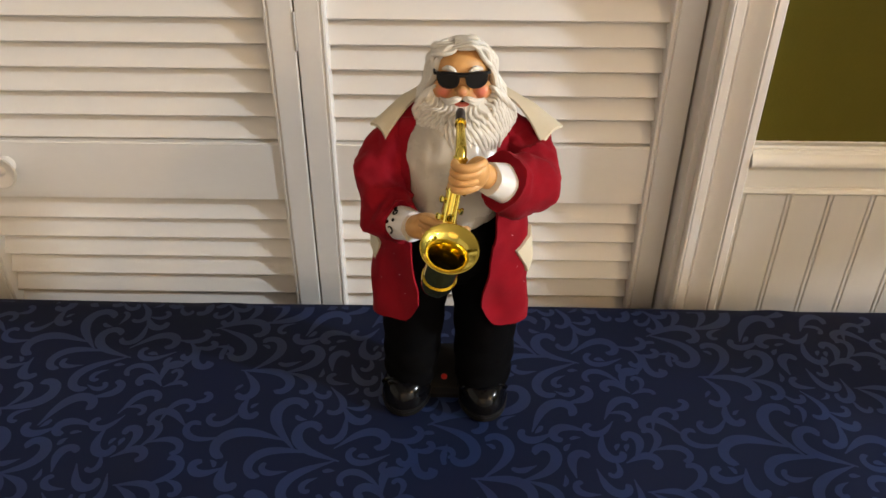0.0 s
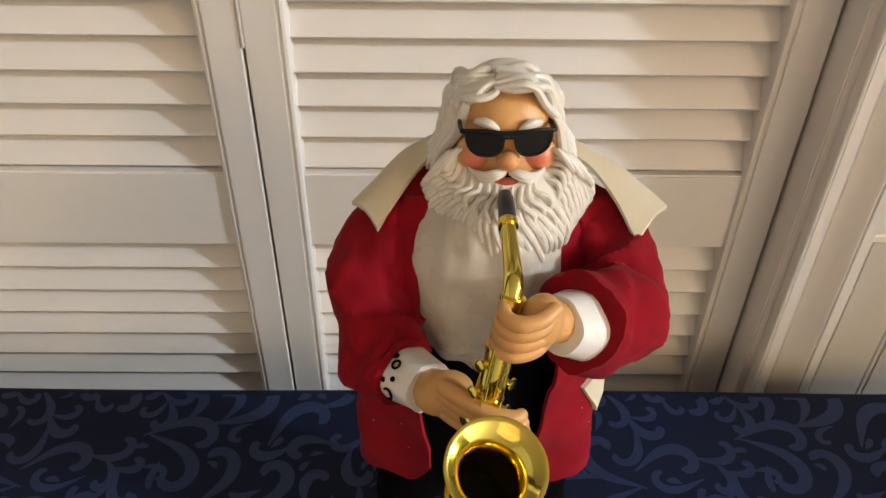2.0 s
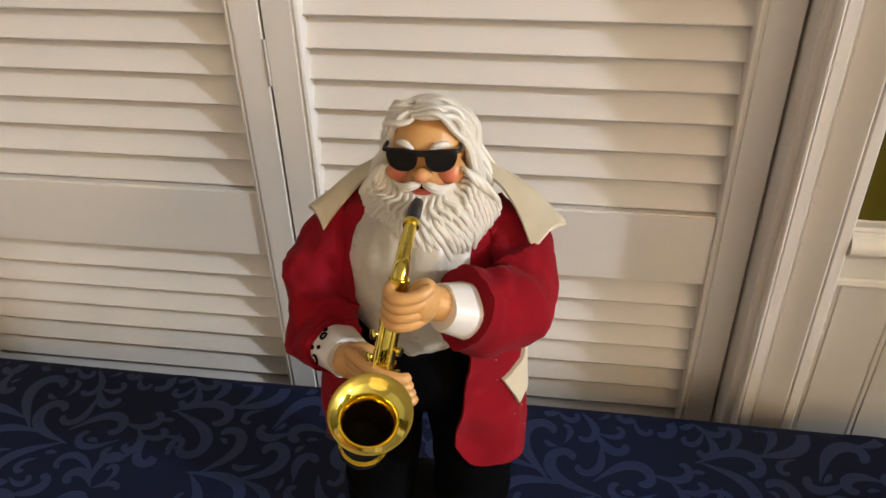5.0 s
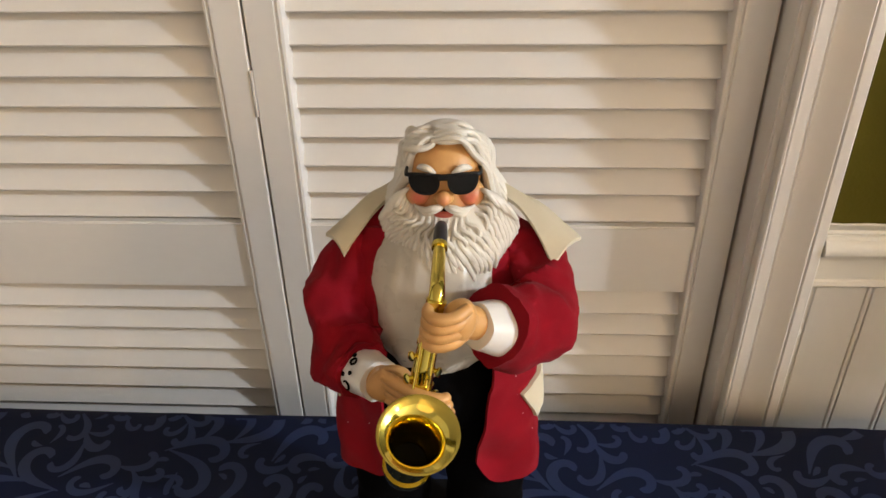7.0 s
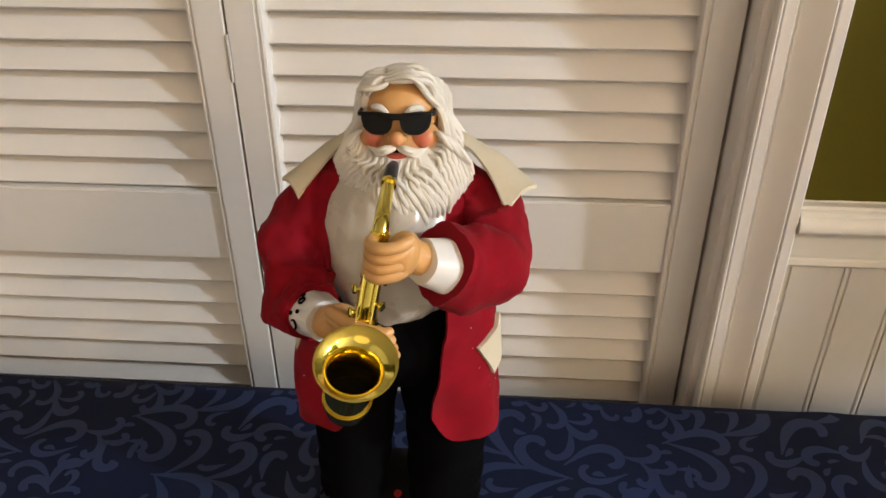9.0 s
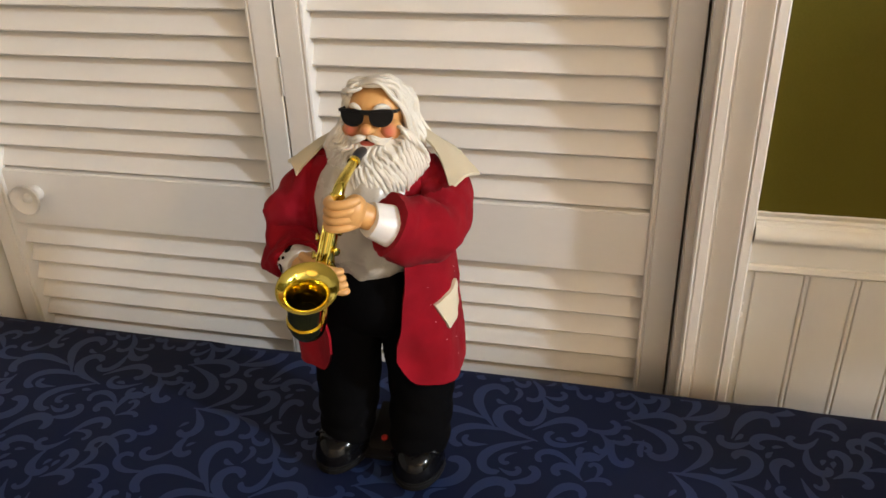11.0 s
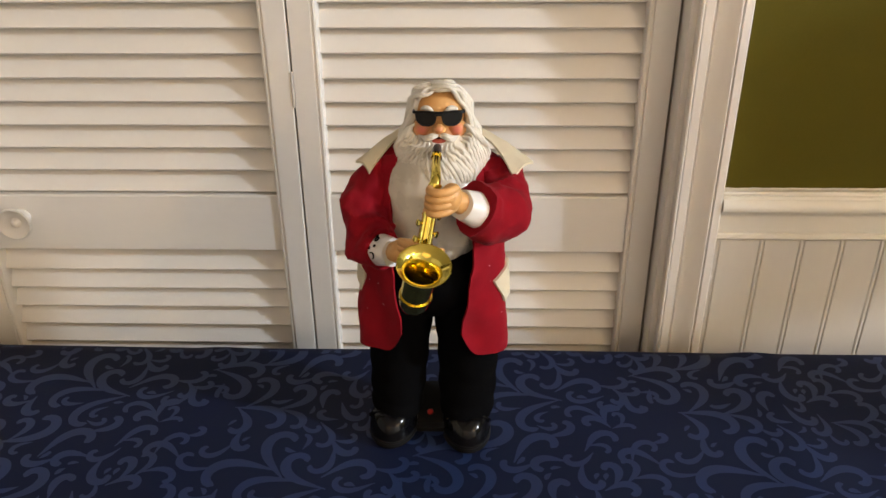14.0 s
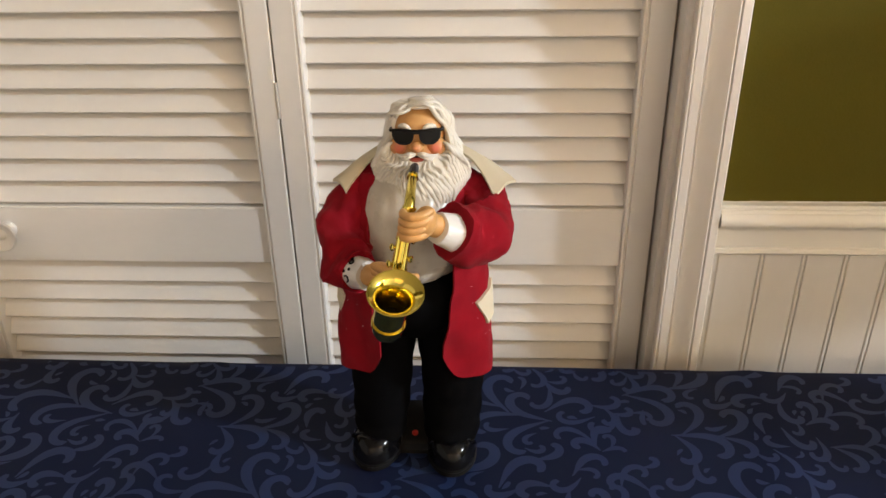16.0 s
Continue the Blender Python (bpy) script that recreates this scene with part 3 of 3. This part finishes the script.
    # slack cloth under the bent arms
    ball(bm, (0.043, 0.550, 0.848), (0.017, 0.023, 0.018), FELT, segs=24, rings=16)
    ball(bm, (-0.076, 0.552, 0.840), (0.017, 0.022, 0.018), FELT, segs=24, rings=16)

    def cuff(a, b, r0, r1, turn):
        a, b = Vector(a), Vector(b)
        d = b - a
        tube(bm, [a, a + d * 0.06, a + d * 0.5, a + d * 0.94, b, b - d * 0.02, a + d * 0.45], [r0 * 0.97, r0, (r0 + r1) / 2 * 1.0, r1 * 1.02, r1, r1 * 0.94, r1 * 0.9], 28, CUFF,
             ripple=lambda t, w: 0.07 * math.sin(2 * w + turn) + 0.03 * math.sin(5 * w))

    cuff((-0.0665, 0.5185, 0.8365), (-0.0515, 0.5025, 0.8425), 0.0166, 0.0140, 0.4)
    cuff((0.0210, 0.5085, 0.8818), (0.0065, 0.4970, 0.8925), 0.0172, 0.0136, 1.2)
    # printed notes on the cuff
    c = Vector((-0.0608, 0.5108, 0.8395))
    ax = Vector((0.0150, -0.0160, 0.0060)).normalized()
    up = Vector((-0.30, -0.62, 0.55))
    up = (up - ax * up.dot(ax)).normalized()
    sd = ax.cross(up)

    def mark(t, w, r, size, arc):
        pts = []
        for k in range(12):
            q = arc[0] + (arc[1] - arc[0]) * k / 11
            ww = w + size * math.sin(q) / r
            pts.append(c + ax * (t + size * math.cos(q)) + (up * math.cos(ww) + sd * math.sin(ww)) * (r + 0.0004))
        tube(bm, pts, 0.0007, 6, INK)

    for t, w, size, arc in ((0.0005, 0.55, 0.0030, (-2.4, 1.6)), (0.0030, -0.05, 0.0008, (0, 6.28)), (0.0005, -0.50, 0.0022, (0, 6.28)), (-0.0035, 0.12, 0.0009, (0, 6.28)), (-0.0035, -0.75, 0.0010, (0, 6.28))):
        mark(t, w, 0.0157, size, arc)

    # fist on the upper stack
    ball(bm, (-0.0030, 0.4905, 0.9005), (0.0102, 0.0118, 0.0142), SKIN, Matrix.Rotation(radians(18), 4, "Y"))
    tube(bm, [(0.0170, 0.5050, 0.8850), (0.0060, 0.4980, 0.8935), (-0.0010, 0.4940, 0.8985)], [0.0098, 0.0098, 0.0102], 16, SKIN)
    tube(bm, [(-0.0640, 0.5160, 0.8375), (-0.0540, 0.5050, 0.8420), (-0.0470, 0.4970, 0.8475)], [0.0100, 0.0100, 0.0100], 16, SKIN)
    for k in range(4):
        z = 0.9115 - 0.0062 * k
        x = -0.0008 * k
        tube(bm, spline([(x + 0.003, 0.4870, z + 0.001), (x - 0.004, 0.4800, z), (x - 0.0130, 0.4785, z - 0.0008), (x - 0.0192, 0.4835, z - 0.0012), (x - 0.0195, 0.4915, z - 0.001)], 14),
             [0.0034, 0.0037, 0.0038, 0.0037, 0.0036, 0.0037, 0.0038, 0.0038, 0.0036, 0.0036, 0.0036, 0.0035, 0.0032, 0.0026], 10, SKIN)
    # fist on the lower stack
    ball(bm, (-0.0445, 0.4935, 0.8495), (0.0150, 0.0115, 0.0110), SKIN, Matrix.Rotation(radians(-20), 4, "Y"))
    for k in range(4):
        z = 0.8620 - 0.0056 * k
        tube(bm, spline([(-0.046, 0.4870, z), (-0.036, 0.4775, z + 0.0012), (-0.025, 0.4700, z + 0.001), (-0.0125 + 0.001 * k, 0.4690, z - 0.0006), (-0.0085 + 0.001 * k, 0.4725, z - 0.001)], 14),
             [0.0036, 0.0040, 0.0041, 0.0041, 0.0041, 0.0040, 0.0040, 0.0039, 0.0038, 0.0037, 0.0036, 0.0034, 0.0032, 0.0024], 10, SKIN)


def figure_collar(bm):
    for s, outer, inner in ((-1, [(-0.024, 0.630, 0.917), (-0.050, 0.624, 0.912), (-0.074, 0.608, 0.9030), (-0.0935, 0.584, 0.8925)], [(-0.024, 0.614, 0.921), (-0.046, 0.602, 0.9170), (-0.0620, 0.5860, 0.9080), (-0.0790, 0.5655, 0.8905)]),
                            (1, [(-0.016, 0.630, 0.917), (0.014, 0.626, 0.912), (0.047, 0.609, 0.9050), (0.0735, 0.581, 0.8945)], [(-0.016, 0.614, 0.921), (0.017, 0.602, 0.9170), (0.038, 0.5850, 0.9080), (0.0545, 0.5585, 0.8890)])):
        a, b = spline(outer, 16), spline(inner, 16)
        rings = []
        for k, (p, q) in enumerate(zip(a, b)):
            top = [p + (q - p) * u + Vector((0, 0, 0.0045 * math.sin(math.pi * u) + 0.0022 * noise.noise((k * 0.3, u * 3, s)))) for u in (0, 0.25, 0.5, 0.75, 1)]
            rings.append(top + [v - Vector((0, 0, 0.0026)) for v in top[::-1]])
        loft(bm, rings, CREAM)
    for s in (-1, 1):
        # yoke of the coat, sloping from the neck to the shoulder
        tube(bm, spline([(CX + s * 0.018, 0.606, 0.9020), (CX + s * 0.036, 0.594, 0.8890), (CX + s * 0.052, 0.586, 0.8760)], 10), [0.0115, 0.0130, 0.0143, 0.0152, 0.016, 0.0165, 0.0165, 0.0165, 0.016, 0.015], 20, FELT, flat=1.0)
    # pocket flaps, skewed rectangles
    for phi, z, side in ((70, 0.776, 1), (-80, 0.778, -1)):
        front = [(phi + side * u, z + v) for u, v in ((-16.5, 0.0050), (9.5, 0.0190), (15.0, -0.0040), (-8.0, -0.0200))]
        rings = []
        n = 8
        for i in range(n + 1):
            t = i / n
            row = []
            for j in range(n + 1):
                w = j / n
                p = (front[0][0] * (1 - t) + front[3][0] * t) * (1 - w) + (front[1][0] * (1 - t) + front[2][0] * t) * w
                h = (front[0][1] * (1 - t) + front[3][1] * t) * (1 - w) + (front[1][1] * (1 - t) + front[2][1] * t) * w
                row.append((p, h))
            rings.append([coat_point(p, h, 0.0045) for p, h in row] + [coat_point(p, h, 0.0016) for p, h in row[::-1]])
        loft(bm, rings, CREAM)
    # flecks of glitter on the felt
    rng = random.Random(5)
    for _ in range(42):
        phi, z = rng.choice((-1, 1)) * rng.uniform(32, 95), rng.uniform(0.715, 0.90)
        p = coat_point(phi, z, 0.0017 if abs(phi) > 40 else 0.0026)
        ball(bm, p, (rng.uniform(0.0002, 0.0005), 0.0002, rng.uniform(0.0002, 0.0004)), SPECK, Matrix.Rotation(rng.uniform(0, 3), 4, "Y"), 6, 4)


def figure_head(bm):
    rng = random.Random(3)
    ball(bm, (HX, 0.599, 0.9462), (0.0238, 0.0272, 0.0243), SKIN, segs=36, rings=24)
    ball(bm, (HX, 0.588, 0.928), (0.0235, 0.0185, 0.016), SKIN, segs=28, rings=18)
    for s in (-1, 1):
        ball(bm, (HX + s * 0.0155, 0.5815, 0.9355), (0.0098, 0.0098, 0.0088), SKIN)
        ball(bm, (HX + s * 0.0030, 0.5695, 0.9385), (0.0032, 0.0038, 0.0030), SKIN)
        # brows
        tube(bm, spline([(HX + s * 0.0050, 0.5718, 0.9540), (HX + s * 0.0095, 0.5722, 0.9570), (HX + s * 0.0140, 0.5758, 0.9562), (HX + s * 0.0168, 0.5800, 0.9535)], 10), [0.0008, 0.0015, 0.0020, 0.0023, 0.0024, 0.0023, 0.0020, 0.0017, 0.0012, 0.0005], 8, HAIR)
        # moustache: a few combed locks to each side
        for k in range(4):
            d = k * 0.0011
            tube(bm, spline([(HX + s * 0.0008, 0.5668 - d * 0.2, 0.9345 - d * 0.5), (HX + s * 0.0060, 0.5640 - 0.0010 * (k == 1), 0.9350 - d), (HX + s * 0.0115, 0.5655, 0.9325 - d), (HX + s * (0.0165 - d * 0.8), 0.5700, 0.9305 + 0.0010 - d), (HX + s * (0.0190 - d * 1.5), 0.5735, 0.9318 - d)], 14),
                 [0.0007, 0.0011, 0.0013, 0.0015, 0.0016, 0.0016, 0.0016, 0.0015, 0.0014, 0.0012, 0.0010, 0.0008, 0.0006, 0.0003], 8, HAIR)
    ball(bm, (HX, 0.5670, 0.9395), (0.0050, 0.0055, 0.0046), SKIN)
    ball(bm, (HX, 0.5690, 0.9275), (0.0072, 0.0042, 0.0028), LIP)
    ball(bm, (HX, 0.5705, 0.9298), (0.0055, 0.0034, 0.0012), INK)
    # skull cap of hair, then locks from a side parting
    ball(bm, (HX, 0.6050, 0.9488), (0.0262, 0.0240, 0.0242), HAIR, segs=32, rings=20)
    ball(bm, (HX, 0.614, 0.925), (0.0305, 0.024, 0.030), HAIR, segs=32, rings=20)
    part_x = HX - 0.007

    def lock(pts, r, waves=0.0009, n=20, flat=0.8):
        p = spline(pts, n)
        ph, fr = rng.uniform(0, 6), rng.uniform(7, 11)
        side = (p[-1] - p[0]).cross(Vector((0, -1, 0.4))).normalized()
        p = [q + side * waves * math.sin(fr * i / n + ph) for i, q in enumerate(p)]
        rad = [r * (0.45 + 0.75 * math.sin(math.pi * min(1, 0.18 + 0.72 * i / n))) * (1 if i < n - 4 else (n - i) / 5 + 0.1) for i in range(n)]
        tube(bm, p, rad, 8, HAIR, flat=flat)

    for k in range(14):
        b = k / 13
        y = 0.5815 + 0.032 * b
        top = 0.9680 + 0.0040 * math.sin(math.pi * min(1, 0.25 + b * 0.6)) - 0.012 * max(0, b - 0.45)
        j = rng.uniform(-0.001, 0.001)
        # the long sweep to one side
        lock([(part_x, y, top), (HX + 0.008, y - 0.0035 * (1 - b) + j, top + 0.0020), (HX + 0.0178, y + 0.003, top - 0.0060), (HX + 0.0246, y + 0.006, 0.9535), (HX + 0.0264, y + 0.009, 0.9385)], 0.0023, 0.0026)
        # the short side
        lock([(part_x, y, top), (HX - 0.0170, y - 0.002 * (1 - b), top - 0.0030 + j), (HX - 0.0222, y + 0.006, 0.9605), (HX - 0.0248, y + 0.010, 0.9480), (HX - 0.0262, y + 0.010, 0.9380)], 0.0023, 0.0026)
    # locks down the sides of the face into the beard
    for s in (-1, 1):
        for k in range(9):
            y = 0.5875 + 0.0034 * k
            o = 0.0004 * k
            lock([(HX + s * (0.0165 + o), y + 0.001, 0.9650 - 0.001 * k), (HX + s * (0.0238 + o), y, 0.9520), (HX + s * (0.0270 + o), y + 0.001, 0.9380), (HX + s * (0.0335 + o), y + rng.uniform(-0.002, 0.002), 0.9240), (HX + s * (0.0395 + rng.uniform(-0.001, 0.0015)), y + 0.001, 0.9125)], 0.0027, 0.0019)
    # beard: a full body under wavy locks
    ball(bm, (HX + 0.002, 0.5830, 0.9120), (0.0385, 0.0245, 0.0215), HAIR, segs=36, rings=24)
    ball(bm, (HX + 0.002, 0.5690, 0.9030), (0.0270, 0.0165, 0.0175), HAIR, segs=28, rings=18)
    for layer, count, reach, r in ((0, 50, 1.0, 0.0019), (1, 42, 0.94, 0.0018), (2, 31, 0.80, 0.0017), (3, 20, 0.55, 0.0016)):
        for k in range(count):
            a = radians(-106 + 212 * (k + rng.uniform(-0.2, 0.2)) / (count - 1))
            sa, ca = math.sin(a), math.cos(a)
            start = Vector((HX + 0.0195 * sa, 0.5690 + 0.0145 * sa * sa, 0.9365 - 0.0095 * max(ca, -0.3)))
            end = Vector((HX + 0.0025 + 0.0435 * math.sin(a * 0.95), 0.5490 + 0.0330 * sa * sa, 0.9150 - 0.0300 * math.cos(a * 0.9)))
            end = start + (end - start) * (reach * rng.uniform(0.96, 1.05))
            out = Vector((0.0045 * sa, -0.0072 + 0.0035 * sa * sa - 0.0013 * layer, 0.0020))
            pts = spline([start, start.lerp(end, 0.25) + out * 0.75, start.lerp(end, 0.5) + out, start.lerp(end, 0.8) + out * 0.72, end], 30)
            across = Vector((ca, 0.25 * sa, sa))
            ph = 2.4 * a + 0.5 * layer + rng.uniform(-0.3, 0.3)
            amp = 0.0021 + 0.0002 * layer
            pts = [p + across * amp * math.sin(8.0 * i / 29 + ph) * min(1, i / 8) + Vector((0, -0.0007 * math.sin(9 * i / 29 + 2 * ph), 0)) for i, p in enumerate(pts)]
            rad = [r * (0.55 + 0.45 * min(1, i / 7)) * (1.0 if i < 25 else math.sqrt(max(0.05, 1 - ((i - 24) / 5.2) ** 2))) for i in range(30)]
            tube(bm, pts, rad, 8, HAIR)


def figure():
    bm = bmesh.new()
    figure_limbs(bm)
    for v in bm.verts:
        up = min(1, max(0, (v.co.z - 0.80) / 0.05)) * min(1, max(0, (0.555 - v.co.y) / 0.04))
        v.co.z -= 0.0048 * up
    figure_coat(bm)
    figure_collar(bm)
    head = bmesh.new()
    figure_head(head)
    head.transform(Matrix.Translation((0, -0.0015, -0.0082)))
    spare = bpy.data.meshes.new("head")
    head.to_mesh(spare)
    head.free()
    bm.from_mesh(spare)
    bpy.data.meshes.remove(spare)
    base = Vector((CX, 0.58, CLOTH))
    bm.transform(Matrix.Translation(-base))
    me = finish(bm, "toy_figure", FIG)
    ob = new("toy_figure", me)
    ob.location = base
    return tagged(ob, "white-bearded toy figure in red felt coat standing on the tablecloth", "toy figure")


figure()

# ---- stand with its button ----
stand = thing("toy_stand", "black plastic stand with a red button between the shoes", "toy stand", at=(-0.027, 0.60, CLOTH))
bm = bmesh.new()
loft(bm, [[Vector((u * s, v * s + o, h)) for u, v in ((-0.0285, -0.038), (0.0285, -0.038), (0.0285, 0.030), (-0.0285, 0.030))] for s, o, h in ((1, 0, 0.0008), (1, 0, 0.006))])
part("base_plate", bm, M_BASE, stand)
bm = bmesh.new()
loft(bm, [[Vector(p) for p in ((-0.0150, -0.0290, 0.0055), (0.0150, -0.0290, 0.0055), (0.0150, 0.026, 0.0055), (-0.0150, 0.026, 0.0055))],
          [Vector(p) for p in ((-0.0135, -0.0260, 0.0085), (0.0135, -0.0260, 0.0085), (0.0135, 0.024, 0.0230), (-0.0135, 0.024, 0.0230))]])
part("switch_box", bm, M_BASE, stand)
bm = bmesh.new()
spin(bm, [(0.0034, -0.002), (0.0034, 0.0012), (0.0028, 0.0020), (0.0, 0.0022)], Matrix.Translation((0, -0.0170, 0.0108)) @ Matrix.Rotation(radians(16), 4, "X"), 18)
part("button", bm, M_RED, stand, "round red push button")


# ---- sunglasses ----
def sunglasses():
    g = thing("sunglasses", "black plastic sunglasses worn by the toy figure", "sunglasses", at=(HX, 0.5668, 0.9416))
    g.rotation_euler = (radians(-9), 0, radians(3))

    def lens_outline(s, k):
        """Rounded trapezoid, wider at its top; k shrinks it."""
        pts = []
        for i in range(28):
            w = 2 * math.pi * i / 28
            c_, s_ = math.cos(w), math.sin(w)
            x = math.copysign(abs(c_) ** 0.72, c_) * (0.0092 + 0.0024 * s_)
            z = math.copysign(abs(s_) ** 0.72, s_) * 0.0068
            x = 0.0116 + x * k + (0.0006 * s_)
            pts.append((s * x, z * k - 0.0012))
        return pts

    def bow(x):
        return 6.0 * x * x

    for s in (-1, 1):
        bm = bmesh.new()
        loft(bm, [[Vector((x, bow(x) + d, z)) for x, z in lens_outline(s, k)] for k, d in ((0.90, -0.0002), (0.90, 0.0008))])
        part("lens", bm, M_LENS, g, "dark smoked lens")
    bm = bmesh.new()
    for s in (-1, 1):
        o, i = lens_outline(s, 1.0), lens_outline(s, 0.88)
        loops = [[Vector((x, bow(x) + d, z)) for x, z in loop] for loop, d in ((i, 0.0012), (o, 0.0012), (o, -0.0008), (i, -0.0008), (i, 0.0012))]
        loft(bm, loops, 0, True, False, False)
    # brow bar and bridge
    tube(bm, spline([(-0.0226, bow(0.0226) + 0.0004, 0.0046), (-0.0125, bow(0.0125) + 0.0002, 0.0050), (0, 0.0002, 0.0040), (0.0125, bow(0.0125) + 0.0002, 0.0050), (0.0226, bow(0.0226) + 0.0004, 0.0046)], 22), 0.0011, 8)
    for s in (-1, 1):
        tube(bm, [(s * 0.0205, bow(0.0205), 0.0042), (s * 0.0226, bow(0.0226) + 0.0010, 0.0044)], 0.0013, 8)
    tube(bm, [(-0.0034, 0.0002, 0.0026), (0.0034, 0.0002, 0.0026)], 0.0015, 10)
    part("frame", bm, M_FRAME, g)
    for s in (-1, 1):
        bm = bmesh.new()
        tube(bm, spline([(s * 0.0226, bow(0.0226) + 0.0005, 0.0044), (s * 0.0230, 0.0095, 0.0040), (s * 0.0226, 0.0200, 0.0036), (s * 0.0215, 0.0300, 0.0030)], 12), 0.0011, 8, flat=1.3)
        part("temple", bm, M_FRAME, g)
    return g


sunglasses()


# ---- saxophone ----
def saxophone():
    s = thing("toy_saxophone", "shiny gold plastic toy saxophone held by the figure", "saxophone", at=(-0.022, 0.470, 0.855))
    inv = Matrix.Translation(s.location).inverted()

    def add(name, bm, mat=M_GOLD, label="", parent=None):
        bm.transform(inv)
        return part(name, bm, mat, parent or s, label)

    a, b = Vector((-0.0135, 0.4945, 0.9125)), Vector((-0.0280, 0.4720, 0.8380))
    axis = (b - a).normalized()
    bm = bmesh.new()
    tube(bm, spline([(-0.0138, 0.5570, 0.9215), (-0.0138, 0.5480, 0.9225), (-0.0138, 0.5345, 0.9212)], 8), [0.0034, 0.0037, 0.0039, 0.0041, 0.0042, 0.0043, 0.0044, 0.0044], 16)
    add("mouthpiece", bm, M_EBONITE, "black plastic mouthpiece")
    bm = bmesh.new()
    tube(bm, spline([(-0.0138, 0.5350, 0.9213), (-0.0138, 0.5230, 0.9197), (-0.0136, 0.5080, 0.9178), (-0.0135, 0.4990, 0.9150), a - axis * -0.004], 22), [0.0036 + 0.0012 * i / 21 for i in range(22)], 18)
    tube(bm, [(-0.0138, 0.5358, 0.9214), (-0.0138, 0.5322, 0.9209)], 0.0048, 18)
    add("neck", bm)
    bm = bmesh.new()
    tube(bm, [a + (b - a) * (i / 12) for i in range(13)], [0.0050 + 0.0026 * i / 12 for i in range(13)], 24)
    for t in (0.02, 0.34, 0.66, 0.93):
        p = a + (b - a) * t
        tube(bm, [p - axis * 0.0011, p + axis * 0.0011], 0.0058 + 0.0026 * t, 24)
    body = add("body_tube", bm)
    # the bow: a deep U from the body round to the bell
    u = spline([b, (-0.0302, 0.4680, 0.8265), (-0.0310, 0.4590, 0.8215), (-0.0306, 0.4500, 0.8250), (-0.0285, 0.4450, 0.8370)], 22)
    bm = bmesh.new()
    tube(bm, u, [0.0076 + 0.0052 * min(1, i / 13) for i in range(22)], 26)
    for i, r in ((1, 0.0094), (19, 0.0140)):
        d = (u[i + 1] - u[i - 1]).normalized()
        tube(bm, [u[i] - d * 0.0012, u[i] + d * 0.0012], r, 28)
    add("bow", bm)
    # bell, with a rolled rim, open above
    c0, c1 = u[-1], Vector((-0.0215, 0.4395, 0.8640))
    lean = Vector((0.10, -0.40, 0.91)).normalized()
    bm = bmesh.new()
    rings = []
    out = [(0, 0.0128), (0.30, 0.0134), (0.52, 0.0140), (0.70, 0.0150), (0.82, 0.0166), (0.91, 0.0190), (0.97, 0.0212), (1.0, 0.0222)]
    inner = [(1.012, 0.0226), (1.02, 0.0220), (1.012, 0.0212), (0.975, 0.0203), (0.91, 0.0181), (0.82, 0.0158), (0.70, 0.0140), (0.52, 0.0126), (0.28, 0.0112), (0.03, 0.0098)]
    d0 = (u[-1] - u[-3]).normalized()
    for t, r in out + inner:
        p = c0.lerp(c1, t) + (d0 * 0.012) * t * (1 - t)
        d = d0.lerp(lean, min(1, t)).normalized()
        e = d.cross(Vector((0, 1, 0))).normalized()
        f = e.cross(d)
        rings.append([p + e * math.cos(2 * math.pi * k / 48) * r + f * math.sin(2 * math.pi * k / 48) * r for k in range(48)])
    loft(bm, rings, 0, True, True, False)
    bell = add("bell", bm)
    bm = bmesh.new()
    p = c0.lerp(c1, 0.0)
    spin(bm, [(0.0, 0.0), (0.0099, 0.0), (0.0099, 0.0010), (0.0, 0.0010)], Matrix.Translation(p) @ lean.to_track_quat("Z", "Y").to_matrix().to_4x4(), 28)
    add("throat", bm, M_INK, "black disc for the dark depth of the bell", bell)
    # rods along the body and key cups
    right = axis.cross(Vector((0, 1, 0))).normalized()
    front = right.cross(axis).normalized()
    if front.y > 0:
        front = -front
    for off, lo, hi in ((-0.0040, 0.30, 0.92), (0.0040, 0.26, 0.90)):
        bm = bmesh.new()
        p, q = a + (b - a) * lo + front * 0.0072 + right * off, a + (b - a) * hi + front * 0.0092 + right * off
        tube(bm, [p, q], 0.0009, 8)
        for t in (0.0, 0.5, 1.0):
            m = p.lerp(q, t)
            tube(bm, [m, m - front * 0.0035], 0.0008, 6)
        add("key_rod", bm)
    for t, side, r in ((0.34, 1, 0.0027), (0.44, -1, 0.0030), (0.53, 1, 0.0030), (0.62, -1, 0.0032), (0.71, 1, 0.0032), (0.80, -1, 0.0034)):
        bm = bmesh.new()
        p = a + (b - a) * t + right * side * (0.0066 + 0.0022 * t) + front * 0.0035
        d = (right * side + front * 0.7).normalized()
        m = Matrix.Translation(p) @ d.to_track_quat("Z", "Y").to_matrix().to_4x4()
        spin(bm, [(r * 0.5, -0.003), (r * 0.5, 0.0), (r, 0.0004), (r, 0.0013), (r * 0.7, 0.0018), (0.0, 0.0016)], m, 16)
        add("key_cup", bm)
    # brace between the bell and the body
    bm = bmesh.new()
    tube(bm, [a.lerp(b, 0.78) + front * 0.004, c0.lerp(c1, 0.30) + Vector((0, 0.0125, 0.002))], 0.0014, 8)
    add("brace", bm)
    s.location += Vector((-0.0015, 0, -0.0044))
    return s


saxophone()
